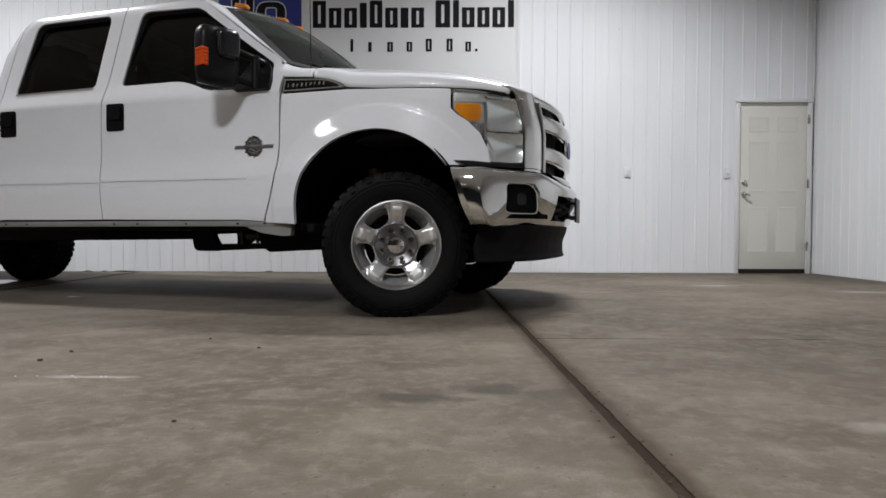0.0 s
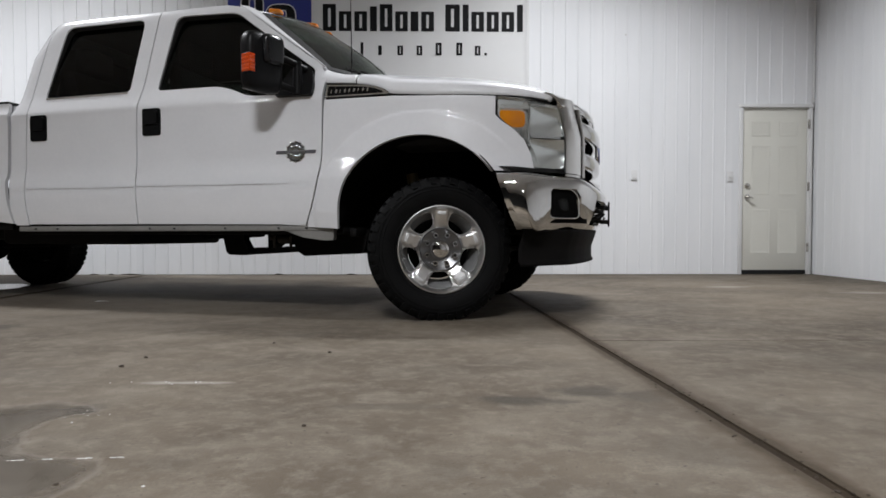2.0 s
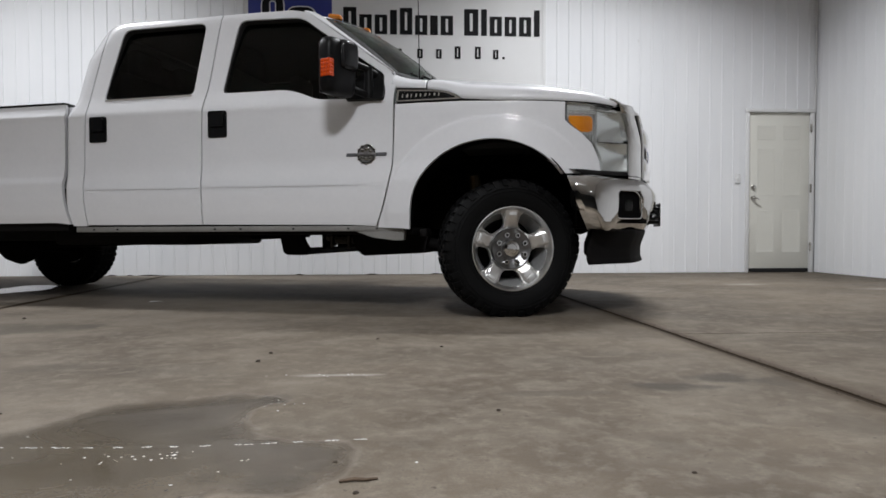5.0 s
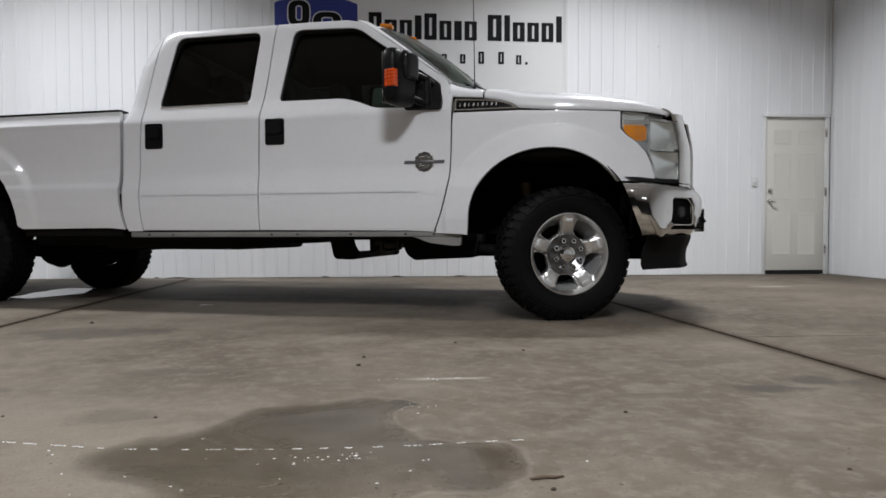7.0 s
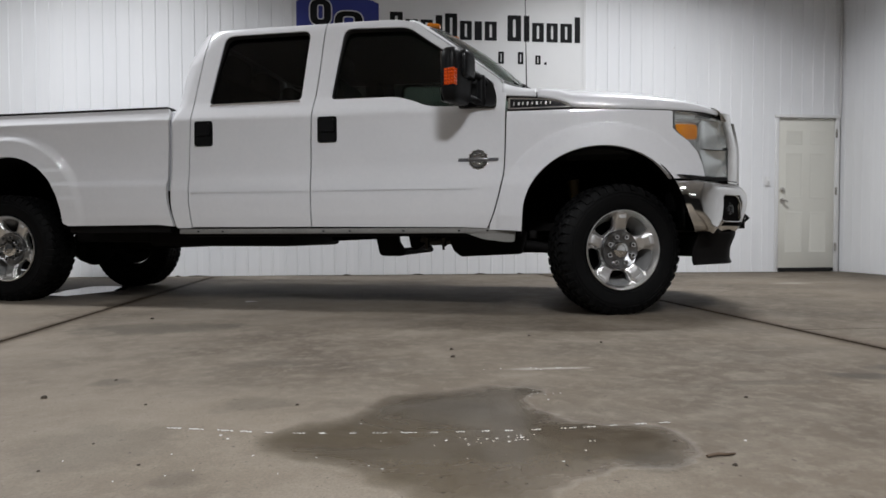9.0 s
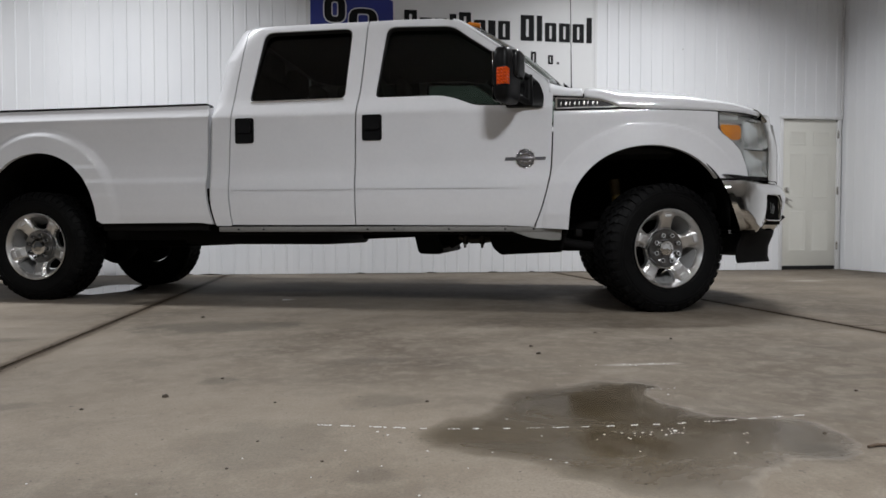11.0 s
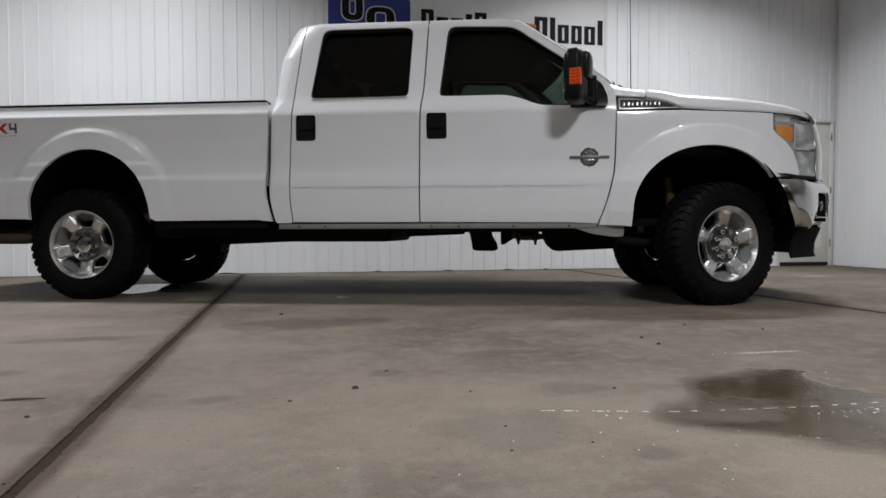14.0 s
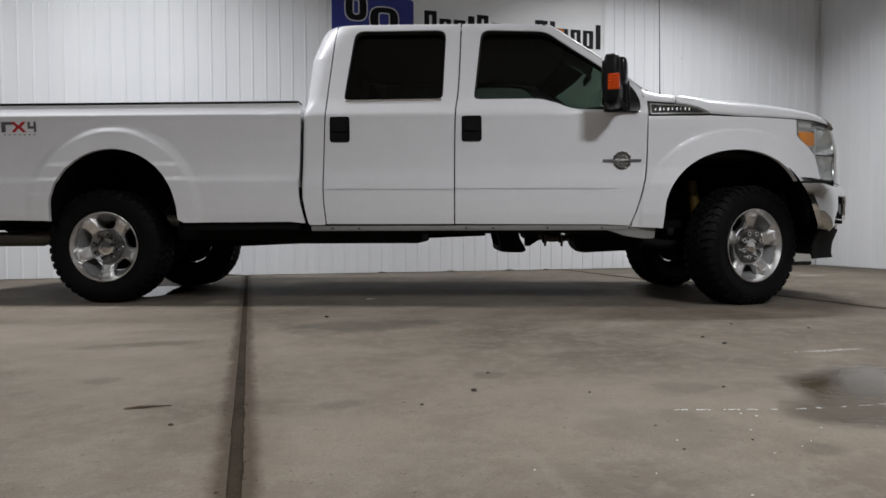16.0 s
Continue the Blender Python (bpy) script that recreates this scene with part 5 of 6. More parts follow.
shell = part("front_bumper", bumper_mesh(), CHROME, TRUCK, "polished chrome front bumper", smooth=75)
part("bumper_core", box(0.42, 0.68, -0.60, 0.60, 0.50, 0.70, 0.02), BLACK_ROUGH, shell)
for side in (-1, 1):
    pocket = bmesh.new()
    sheet(lambda u, v: (bump_at(0.60 + 0.32 * u) - 0.046, side * (0.60 + 0.32 * u), 0.530 + 0.21 * v), 10, 4, pocket)
    part("fog_pocket", pocket, BLACK_ROUGH, shell, "black fog lamp recess")
    rim = rounded([(0.738, 0.556), (0.882, 0.556), (0.884, 0.716), (0.772, 0.716), (0.738, 0.672)], [0.022, 0.03, 0.03, 0.03, 0.03], 6)
    ring = [(bump_at(y) - 0.019, side * (y - 0.012), z) for y, z in rim]
    part("fog_bezel", tube([*ring, ring[0], ring[1]], 0.0045, 8, caps=False), CHROME, shell, "chrome lip round the fog lamp recess", smooth=60)
    fog = part("fog_lamp", lathe([(0.050, 0.07), (0.052, 0.0), (0.046, -0.006), (0.001, -0.010)], 28), BLACK, shell, "round fog lamp", m=pose(0.620, side * 0.780, 0.632, 0, 0, 45 if side < 0 else 135))
    part("fog_lens", lathe([(0.040, -0.008), (0.034, -0.016), (0.001, -0.020)], 24), GLASS_CLEAR, fog)
    part("hook_pocket", box(0.69, 0.70, min(side * 0.17, side * 0.55), max(side * 0.17, side * 0.55), 0.50, 0.68), GAP_BLACK, shell, smooth=0)
    part("tow_hook", tube([(0.70, side * 0.42, 0.565), (0.812, side * 0.42, 0.565), (0.836, side * 0.42, 0.586), (0.812, side * 0.42, 0.607), (0.77, side * 0.42, 0.606)], 0.012, 10), BLACK, shell, "black steel tow hook")


def valance_point(u, v):
    w = 2 * v - 1
    y = 0.905 * math.copysign(abs(w) ** 0.8, w)
    x = bump_at(y) - 0.080 - 0.030 * smooth_step(0.0, 0.6, u) + 0.012 * smooth_step(0.86, 1.0, u) - 0.045 * smooth_step(0.70, 0.9, abs(y))
    return (x, y * (1 - 0.03 * u), 0.495 - 0.190 * u - 0.012 * abs(w) ** 2 * u)


valance = thicken(part("valance", sheet(valance_point, 14, 60), FRAME_BLACK, TRUCK, "black plastic air dam under the bumper"), 0.006)


def pad_point(u, v):
    w = 2 * v - 1
    y = 0.99 * math.copysign(abs(w) ** 0.7, w)
    dip = 0.045 * (1 - smooth_step(0.30, 0.75, abs(y)))
    return (bump_at(y) - 0.20 + 0.145 * u, y * (0.925 + 0.035 * u), 0.803 + 0.034 * math.sin(math.pi * (0.15 + 0.85 * u)) - dip)


part("bumper_pad", sheet(pad_point, 6, 80), FRAME_BLACK, TRUCK, "black plastic strip on top of the bumper")
bracket = part("plate_bracket", box(0.862, 0.873, -0.225, 0.08, 0.520, 0.672, 0.004), BLACK, TRUCK, "black front plate bracket standing off the bumper")
for y, z in ((-0.21, 0.64), (-0.21, 0.55), (0.04, 0.64), (0.04, 0.55)):
    part("standoff", tube([(0.79, y, z), (0.866, y, z)], 0.012, 10), BLACK, bracket)

lamp_back = lambda x, z: side_fender(x, z) - 0.022 - 0.050 * smooth_step(0.40, 0.48, x)
flush = lambda x, z: side_fender(x, z)
for side in (-1, 1):
    outline = rounded([(0.2765, 1.214), (0.2765, 1.112), (0.305, 1.080), (0.365, 1.035), (0.425, 0.975), (0.462, 0.900), (0.480, 0.822), (0.628, 0.822), (0.640, 1.0), (0.626, 1.166), (0.48, 1.202)], [0.01, 0.02, 0.03, 0.05, 0.05, 0.05, 0.01, 0.015, 0.05, 0.015, 0.05], 4)
    bowl = panel("headlamp", outline, lamp_back, side, REFLECTOR, label="large clear headlamp with amber corner", flange=-0.022, step=0.03)
    panel("lens", outline, flush, side, GLASS_CLEAR, parent=bowl, flange=0.004, step=0.04, label="clear curved lens")
    amber = rounded([(0.292, 1.140), (0.294, 1.106), (0.318, 1.080), (0.360, 1.050), (0.412, 1.050), (0.424, 1.064), (0.424, 1.126), (0.410, 1.140)], 0.008, 3)
    panel("indicator", amber, lambda x, z: side_fender(x, z) - 0.007, side, AMBER, parent=bowl, flange=0.012, step=0.04, label="amber turn indicator")
    for z0, z1 in ((1.020, 1.165), (0.842, 0.990)):
        zc, xc = (z0 + z1) / 2, 0.530
        refl = rounded([(0.446, z0 - 0.008), (0.624, z0 - 0.008), (0.626, z1 + 0.004), (0.446, z1 + 0.004)], 0.012, 4)
        panel("reflector", refl, lambda x, z: side_fender(x, z) - 0.066 + 3.8 * ((x - xc) ** 2 + (z - zc) ** 2), side, MIRROR_BOWL, parent=bowl, flange=0.003, step=0.012, label="bright concave reflector")
    for k in range(4):
        bead = rounded([(0.372 + 0.016 * k, 1.012 - 0.010 * k), (0.384 + 0.016 * k, 1.012 - 0.010 * k), (0.384 + 0.016 * k, 1.040), (0.372 + 0.016 * k, 1.040)], 0.004, 3)
        panel("lamp_bead", bead, lambda x, z: side_fender(x, z) - 0.012, side, CHROME, parent=bowl, flange=0.012, step=0.02)
    brow = rounded([(0.290, 1.205), (0.290, 1.152), (0.44, 1.152), (0.455, 1.178), (0.61, 1.170), (0.60, 1.176), (0.48, 1.196)], 0.006, 3)
    panel("lamp_brow", brow, lambda x, z: side_fender(x, z) - 0.014 - 0.35 * (z - 1.152), side, MIRROR_BOWL, parent=bowl, flange=0.010, step=0.03, label="bright upper lamp surround")
    bar = rounded([(0.452, 0.998), (0.628, 0.998), (0.628, 1.010), (0.452, 1.010)], 0.003, 2)
    panel("divider", bar, lambda x, z: side_fender(x, z) - 0.02, side, CHROME, parent=bowl, flange=0.06, step=0.05)
    column = rounded([(0.436, 0.95), (0.449, 0.95), (0.449, 1.185), (0.436, 1.185)], 0.003, 2)
    panel("divider", column, lambda x, z: side_fender(x, z) - 0.02, side, CHROME, parent=bowl, flange=0.06, step=0.05)
    # fender vent with plain badge bars
    vent = rounded([(-0.706, 1.250), (-0.31, 1.250), (-0.335, 1.275), (-0.40, 1.302), (-0.48, 1.316), (-0.706, 1.330)], [0.006, 0.008, 0.03, 0.04, 0.05, 0.008], 4)
    v_ob = panel("fender_vent", vent, side_fender, side, BLACK, flange=0.02, push=0.008, step=0.05, label="black fender vent with chrome strip")
    lip = rounded([(-0.703, 1.252), (-0.316, 1.252), (-0.338, 1.2735), (-0.402, 1.300), (-0.482, 1.3135), (-0.703, 1.3275)], [0.006, 0.008, 0.03, 0.04, 0.05, 0.008], 4)
    hole = rounded([(-0.692, 1.259), (-0.345, 1.259), (-0.358, 1.270), (-0.410, 1.292), (-0.484, 1.3055), (-0.692, 1.318)], [0.006, 0.008, 0.03, 0.04, 0.05, 0.008], 4)
    panel("vent_rim", lip, side_fender, side, CHROME, [hole], parent=v_ob, flange=0.006, push=0.0125, step=0.04, label="thin chrome rim")
    for k in range(9):
        z = 1.264 + 0.0055 * k
        slat = [(-0.690, z), (-0.372 - 0.012 * k - 0.9 * max(0, k - 5) * 0.02, z), (-0.372 - 0.012 * k - 0.9 * max(0, k - 5) * 0.02, z + 0.0022), (-0.690, z + 0.0022)]
        panel("vent_slat", slat, side_fender, side, BLACK_GLOSS, parent=v_ob, flange=0.004, push=0.0105, step=0.08)
    for k in range(9):
        x, w = -0.672 + 0.0275 * k, (0.006, 0.010, 0.004, 0.008)[k % 4]
        bar = rounded([(x, 1.275), (x + w, 1.275), (x + w + 0.003, 1.296), (x + 0.003, 1.296)], 0.003, 2)
        panel("badge_bar", bar, side_fender, side, NICKEL, parent=v_ob, flange=0.005, push=0.016, step=0.1)

# grille
grille_x = lambda y: 0.808 - 0.29 * y * y
grille = part("grille", sheet(lambda u, v: (grille_x(-0.63 + 1.26 * u) - 0.10, -0.63 + 1.26 * u, 0.75 + 0.47 * v), 12, 2), GAP_BLACK, TRUCK, "chrome grille with two broad bars")


def grille_bar(z0, z1, y0, y1, name, bulge=0.02, depth=0.07, material=CHROME, lean=0.0):
    def fn(u, v):
        y = y0 + (y1 - y0) * u
        t = 2 * math.pi * v
        z = (z0 + z1) / 2 - (z1 - z0) / 2 * math.copysign(abs(math.cos(t)) ** 0.6, math.cos(t))
        x = grille_x(y) - depth / 2 + depth / 2 * math.copysign(abs(math.sin(t)) ** 0.6, math.sin(t)) - lean * (z - 0.75)
        return (x, y, z)
    bm = sheet(fn, 30, 16)
    return part(name, bm, material, grille, smooth=60)


UPRIGHT = rounded([(0.626, 0.730), (0.646, 0.724), (0.678, 0.694), (0.708, 0.646), (0.716, 0.600), (0.640, 0.60)], [0.004, 0.014, 0.04, 0.03, 0.010, 0.01], 6)
UPRIGHT.append(UPRIGHT[0])
UPRIGHT_CHROME = make_chrome("soft_chrome", 0.10, (0.74, 0.735, 0.72))
grille_bar(1.030, 1.125, -0.60, 0.60, "grille_bar")
grille_bar(0.855, 0.950, -0.60, 0.60, "grille_bar")
grille_bar(1.180, 1.232, -0.625, 0.625, "grille_header", depth=0.12, lean=0.085)
grille_bar(0.752, 0.795, -0.64, 0.64, "grille_footer", depth=0.10)


def cap_point(u, v):
    """The chrome lip that wraps the front edge of the hood, from the hood down to the grille header."""
    w = (2 * v - 1) * 0.985
    vv = 0.5 + 0.5 * w
    a, b = Vector(hood_point(0.957, vv)), Vector(hood_point(1.0, vv))
    low = Vector((max(grille_x(b.y) - 0.035, b.x + 0.006), b.y, 1.178))
    a.z += 0.004
    b += Vector((0.016, 0, 0.006))
    return (1 - u) ** 2 * a + 2 * u * (1 - u) * b + u * u * low


thicken(part("grille_cap", sheet(cap_point, 10, 60), UPRIGHT_CHROME, grille, "chrome lip along the front of the hood"), 0.006)
for side in (-1, 1):
    def upright(u, v, side=side):
        z = 0.775 + 0.450 * u
        x, y = UPRIGHT[int(round(v * (len(UPRIGHT) - 1)))]
        return (x - 0.050 * smooth_step(0.98, 1.26, z), side * y, z)
    part("grille_upright", sheet(upright, 10, len(UPRIGHT) - 1), UPRIGHT_CHROME, grille, "broad chrome upright beside the headlamp", smooth=60)
    def inner_up(u, v, side=side):
        t = 2 * math.pi * v
        return (grille_x(0.585) + 0.004 - 0.04 * smooth_step(0.98, 1.26, 0.79 + 0.39 * u) + 0.020 * math.cos(t), side * (0.590 + 0.014 * math.sin(t)), 0.79 + 0.39 * u)
    part("grille_edge", sheet(inner_up, 6, 12), CHROME, grille, smooth=60)
    part("grille_mesh", box(0.60, 0.64, min(side * 0.08, side * 0.57), max(side * 0.08, side * 0.57), 0.78, 1.18), BLACK, grille)
emblem = part("emblem", lathe([(0.105, 0.0), (0.108, -0.012), (0.098, -0.022), (0.001, -0.026)], 40), CHROME, grille, "plain oval emblem", m=pose(0.780, 0, 0.985, 0, 0, 90) @ Matrix.Diagonal((1.15, 1, 0.62, 1)))
part("emblem_field", lathe([(0.088, -0.022), (0.086, -0.028), (0.001, -0.030)], 40), INK_BLUE, emblem)
part("front_bulkhead", box(0.30, 0.55, -0.72, 0.72, 0.62, 1.20, 0.03), GAP_BLACK, TRUCK, "dark engine bay behind the grille")

# ---- door mirrors, badge, aerial, roof lamps ----
def shell_form(a, b, c, front):
    """A softly squared housing: half depth a, half width b, half height c, fuller towards the front."""
    def fn(u, v):
        t, q = -1 + 2 * u, 2 * math.pi * v
        s = max(0.0, 1 - abs(t) ** 5) ** 0.30
        cx, sy = math.cos(q), math.sin(q)
        x = a * s * math.copysign(abs(cx) ** 0.50, cx) * (front if cx > 0 else 1.0)
        return (x, b * (0.25 + 0.75 * s) * min(1.0, s * 4) * math.copysign(abs(sy) ** 0.55, sy), c * t)
    bm = sheet(fn, 22, 40)
    bmesh.ops.remove_doubles(bm, verts=bm.verts, dist=1e-5)
    return bm


def lens_form(side):
    """A small lamp lens with rows of pyramid facets on its two outer faces."""
    bm = box(-0.010, 0.056, min(side * 0.082, side * 0.1235), max(side * 0.082, side * 0.1235), -0.060, 0.038, 0.004)
    for k in range(5):
        for q in range(3):
            z, x, y = -0.051 + 0.0196 * k, 0.001 + 0.022 * q, side * (0.091 + 0.0125 * q)
            for mid, da, db in ((Vector((x, side * 0.129, z)), Vector((0.010, 0, 0)), Vector((0, 0, 0.009))), (Vector((0.0615, y, z)), Vector((0, 0.0056, 0)), Vector((0, 0, 0.009)))):
                base = Vector((mid.x, side * 0.1232, mid.z)) if abs(mid.y) > 0.128 else Vector((0.0558, mid.y, mid.z))
                ring = [bm.verts.new(base + da * i + db * j) for i, j in ((-1, -1), (1, -1), (1, 1), (-1, 1))]
                tip = bm.verts.new(mid)
                for n in range(4):
                    bm.faces.new((ring[n], ring[(n + 1) % 4], tip))
    return bm


for side in (-1, 1):
    sail = rounded([(-1.02, 1.272), (-0.778, 1.268), (-0.772, 1.335), (-0.800, 1.425), (-0.850, 1.475), (-0.93, 1.44)], [0.03, 0.02, 0.03, 0.04, 0.03, 0.05], 5)
    mirror = panel("mirror_sail", sail, side_cab, side, BLACK, flange=0.03, push=0.030, step=0.04, label="black telescopic towing mirror")
    mm = pose(-1.000, side * 1.155, 1.405, 0, 0, -20 * -side)
    part("mirror_head", shell_form(0.046, 0.120, 0.167, 1.35), BLACK, mirror, "black plastic mirror housing", smooth=60, m=mm @ pose(0, 0, 0.012))
    tilt = mm @ pose(0, 0, 0.045, 0, 7, -5 * side) if side > 0 else mm @ pose(0, 0, 0.045)
    part("mirror_glass", box(-0.0500, -0.0465, -0.092, 0.092, -0.090, 0.105, 0.001), CHROME, mirror, m=tilt)
    part("wide_glass", box(-0.0500, -0.0465, -0.090, 0.090, -0.038, 0.038, 0.001), CHROME, mirror, m=mm @ pose(0, 0, -0.100))
    lamp = part("marker_lamp", lens_form(side), AMBER_DEEP, mirror, "amber marker lamp with moulded facets", smooth=20, m=mm)
    part("lamp_frame", box(-0.016, 0.050, min(side * 0.076, side * 0.1215), max(side * 0.076, side * 0.1215), -0.066, 0.044, 0.010), BLACK, lamp)
    part("visor", shell_form(0.030, 0.070, 0.086, 1.5), BLACK_GLOSS, mirror, "smooth black cap on the mirror", smooth=60, m=mm @ pose(0.048, -side * 0.030, 0.080))
    for z in (1.472, 1.318):
        part("mirror_arm", tube([(-0.985, side * 1.12, z), (-0.93, side * 1.06, z - 0.006), (-0.875, side * 1.00, z - 0.026), (-0.845, side * 0.94, z - 0.045)], [0.022, 0.022, 0.020, 0.022], 12), BLACK, mirror)
    part("pivot", tube([(-0.868, side * 0.985, 1.275), (-0.868, side * 0.985, 1.462)], [0.030, 0.024], 14), BLACK, mirror)
    # round badge on the front door
    base = side_cab(-0.888, 0.947)
    badge = part("door_badge", lathe([(0.058, 0.002), (0.060, -0.003), (0.055, -0.0075), (0.051, -0.0075), (0.048, -0.003), (0.001, -0.003)], 40), CHROME, TRUCK, "round chrome badge with dark side bars", m=pose(-0.888, side * base, 0.947, 0, 0, 0 if side < 0 else 180))
    part("badge_field", lathe([(0.0475, -0.002), (0.0470, -0.0042), (0.001, -0.0042)], 32), ALLOY_DARK, badge)
    for dx, w in ((-0.092, 0.036), (0.092, 0.036)):
        part("badge_wing", prism([(dx - w, -0.011), (dx + w - 0.004, -0.011), (dx + w, 0.009), (dx - w + 0.004, 0.009)], -0.006, 0.001, bevel=0.0015), GREY_INK, badge, "dark badge side bar")
    part("badge_band", box(-0.060, 0.060, -0.0095, -0.004, -0.008, 0.008, 0.002), ALLOY_DARK, badge)
    for k in range(12):
        a = 360 * k / 12
        part("badge_tooth", box(-0.006, 0.006, -0.008, 0.0, 0.055, 0.064, 0.0015), CHROME, badge, m=pose(0, 0, 0, 0, a, 0))
    for k, (dx, dz, w, h, turn) in enumerate(((-0.022, 0.024, 0.010, 0.010, 20), (0.006, 0.030, 0.014, 0.007, -15), (0.027, 0.019, 0.008, 0.009, 30), (-0.026, -0.020, 0.010, 0.008, -20), (0.002, -0.027, 0.013, 0.008, 10), (0.026, -0.022, 0.008, 0.010, 40))):
        part("badge_relief", box(-w, w, -0.0095, -0.003, -h, h, 0.002), CHROME, badge, m=pose(dx, 0, dz, 0, turn, 0))
    # plain decal bars near the tail of the bed side
    for x0, x1, mat, pts in ((-5.05, -4.985, GREY_INK, "F"), (-4.985, -4.90, RED_INK, "X"), (-4.895, -4.815, GREY_INK, "4")):
        o = {"F": [(-5.065, 1.165), (-5.035, 1.165), (-5.035, 1.215), (-4.985, 1.215), (-4.985, 1.235), (-5.065, 1.235)],
             "X": [(-4.998, 1.165), (-4.972, 1.165), (-4.945, 1.190), (-4.918, 1.165), (-4.890, 1.165), (-4.928, 1.200), (-4.890, 1.235), (-4.918, 1.235), (-4.945, 1.211), (-4.972, 1.235), (-4.998, 1.235), (-4.962, 1.200)],
             "4": [(-4.840, 1.165), (-4.824, 1.165), (-4.824, 1.235), (-4.840, 1.235), (-4.840, 1.205), (-4.865, 1.205), (-4.865, 1.235), (-4.882, 1.235), (-4.882, 1.188), (-4.840, 1.188)]}[pts]
        if side > 0:
            o = [(-9.88 - x, z) for x, z in o][::-1]
        panel("decal_shape", o, side_bed, side, mat, flange=0.0006, push=0.0012, step=0.2, label="plain decal shape")
    for k in range(7):
        x = -5.05 + 0.034 * k
        panel("decal_bar", [(x, 1.146), (x + 0.016, 1.146), (x + 0.016, 1.151), (x, 1.151)], side_bed, side, GREY_INK, flange=0.0006, push=0.0012, step=0.2)

aerial = part("aerial", tube([(-0.598, -0.83, 1.38), (-0.598, -0.83, 1.425), (-0.603, -0.832, 1.80), (-0.610, -0.835, 2.22)], [0.012, 0.0035, 0.0025, 0.002], 8), BLACK, TRUCK, "thin black radio aerial")
for y in (-0.56, -0.20, 0.0, 0.20, 0.56):
    x = -1.275 + 0.17 * (1 - (y / 0.79) ** 2) - 0.055
    lamp = box(-0.050, 0.042, -0.028, 0.028, -0.012, 0.022, 0.014, 3)
    part("roof_lamp", lamp, AMBER_ROOF, TRUCK, "amber roof marker lamp", smooth=60, m=pose(x, y, 1.955 - 0.05 * (y / 0.79) ** 2 - 0.006, 0, 10, 0))

# ---- cabin ----
part("dashboard", sheet(lambda u, v: (-0.78 - 0.30 * u, -0.80 + 1.6 * v, 1.30 + 0.10 * math.sin(math.pi * min(1, u * 1.4)) - 0.25 * max(0, u - 0.7)), 8, 12), CABIN, TRUCK, "dark dashboard")
part("dash_body", box(-1.10, -0.78, -0.80, 0.80, 0.95, 1.34, 0.05), CABIN, TRUCK)
part("steering_wheel", tube([(0.19 * math.cos(a), 0.19 * math.sin(a), 0) for a in np.linspace(0, 2 * math.pi, 33)], 0.016, 8), BLACK, TRUCK, "black steering wheel", m=pose(-1.30, 0.42, 1.33, 0, -65, 0))
for x, ys in ((-1.75, (-0.42, 0.42)), (-2.55, (-0.5, 0.0, 0.5))):
    for y in ys:
        w = 0.26 if len(ys) == 2 else 0.25
        part("seat_back", prism(rounded([(x - 0.20, 1.25), (x - 0.05, 1.25), (x - 0.16, 1.60), (x - 0.24, 1.60)], 0.03), y - w, y + w), SEAT, TRUCK, "dark grey cloth seat back")
        part("headrest", box(x - 0.27, x - 0.16, y - 0.14, y + 0.14, 1.62, 1.80, 0.04, 3), SEAT, TRUCK)
for v0, v1, low in ((0.05, 0.48, 0.66), (0.52, 0.95, 0.72)):
    thicken(part("sun_visor", sheet(lambda u, v: screen_point(low + (1 - low) * u, v0 + (v1 - v0) * v, -0.045), 4, 6), CABIN, TRUCK, "dark folded sun visor"), 0.015)
part("cabin_mirror", box(-0.012, 0.012, -0.11, 0.11, -0.033, 0.033, 0.010, 3), BLACK, TRUCK, "black inside mirror", m=Matrix.Translation(screen_point(0.66, 0.5, -0.075)))
part("headliner", sheet(lambda u, v: (-2.85 + (1.58 + 0.13 * (1 - (2 * v - 1) ** 2)) * u, -0.76 + 1.52 * v, 1.910 - 0.035 * (2 * v - 1) ** 4 - 0.030 * smooth_step(0.85, 1.0, u)), 24, 12), CABIN, TRUCK, "dark headliner")
thicken(part("header_trim", sheet(lambda u, v: screen_point(0.86 + 0.14 * u, v, -0.018), 4, 16), CABIN, TRUCK), 0.010)
part("console", box(-2.3, -1.1, -0.14, 0.14, 1.2, 1.30, 0.03), CABIN, TRUCK)
for side in (-1, 1):
    part("inner_pillar", sheet(lambda u, v: (-2.04 + 0.15 * v, side * (side_cab(-1.97, 1.28 + 0.60 * u) - 0.045), 1.28 + 0.60 * u), 4, 1), CABIN, TRUCK)


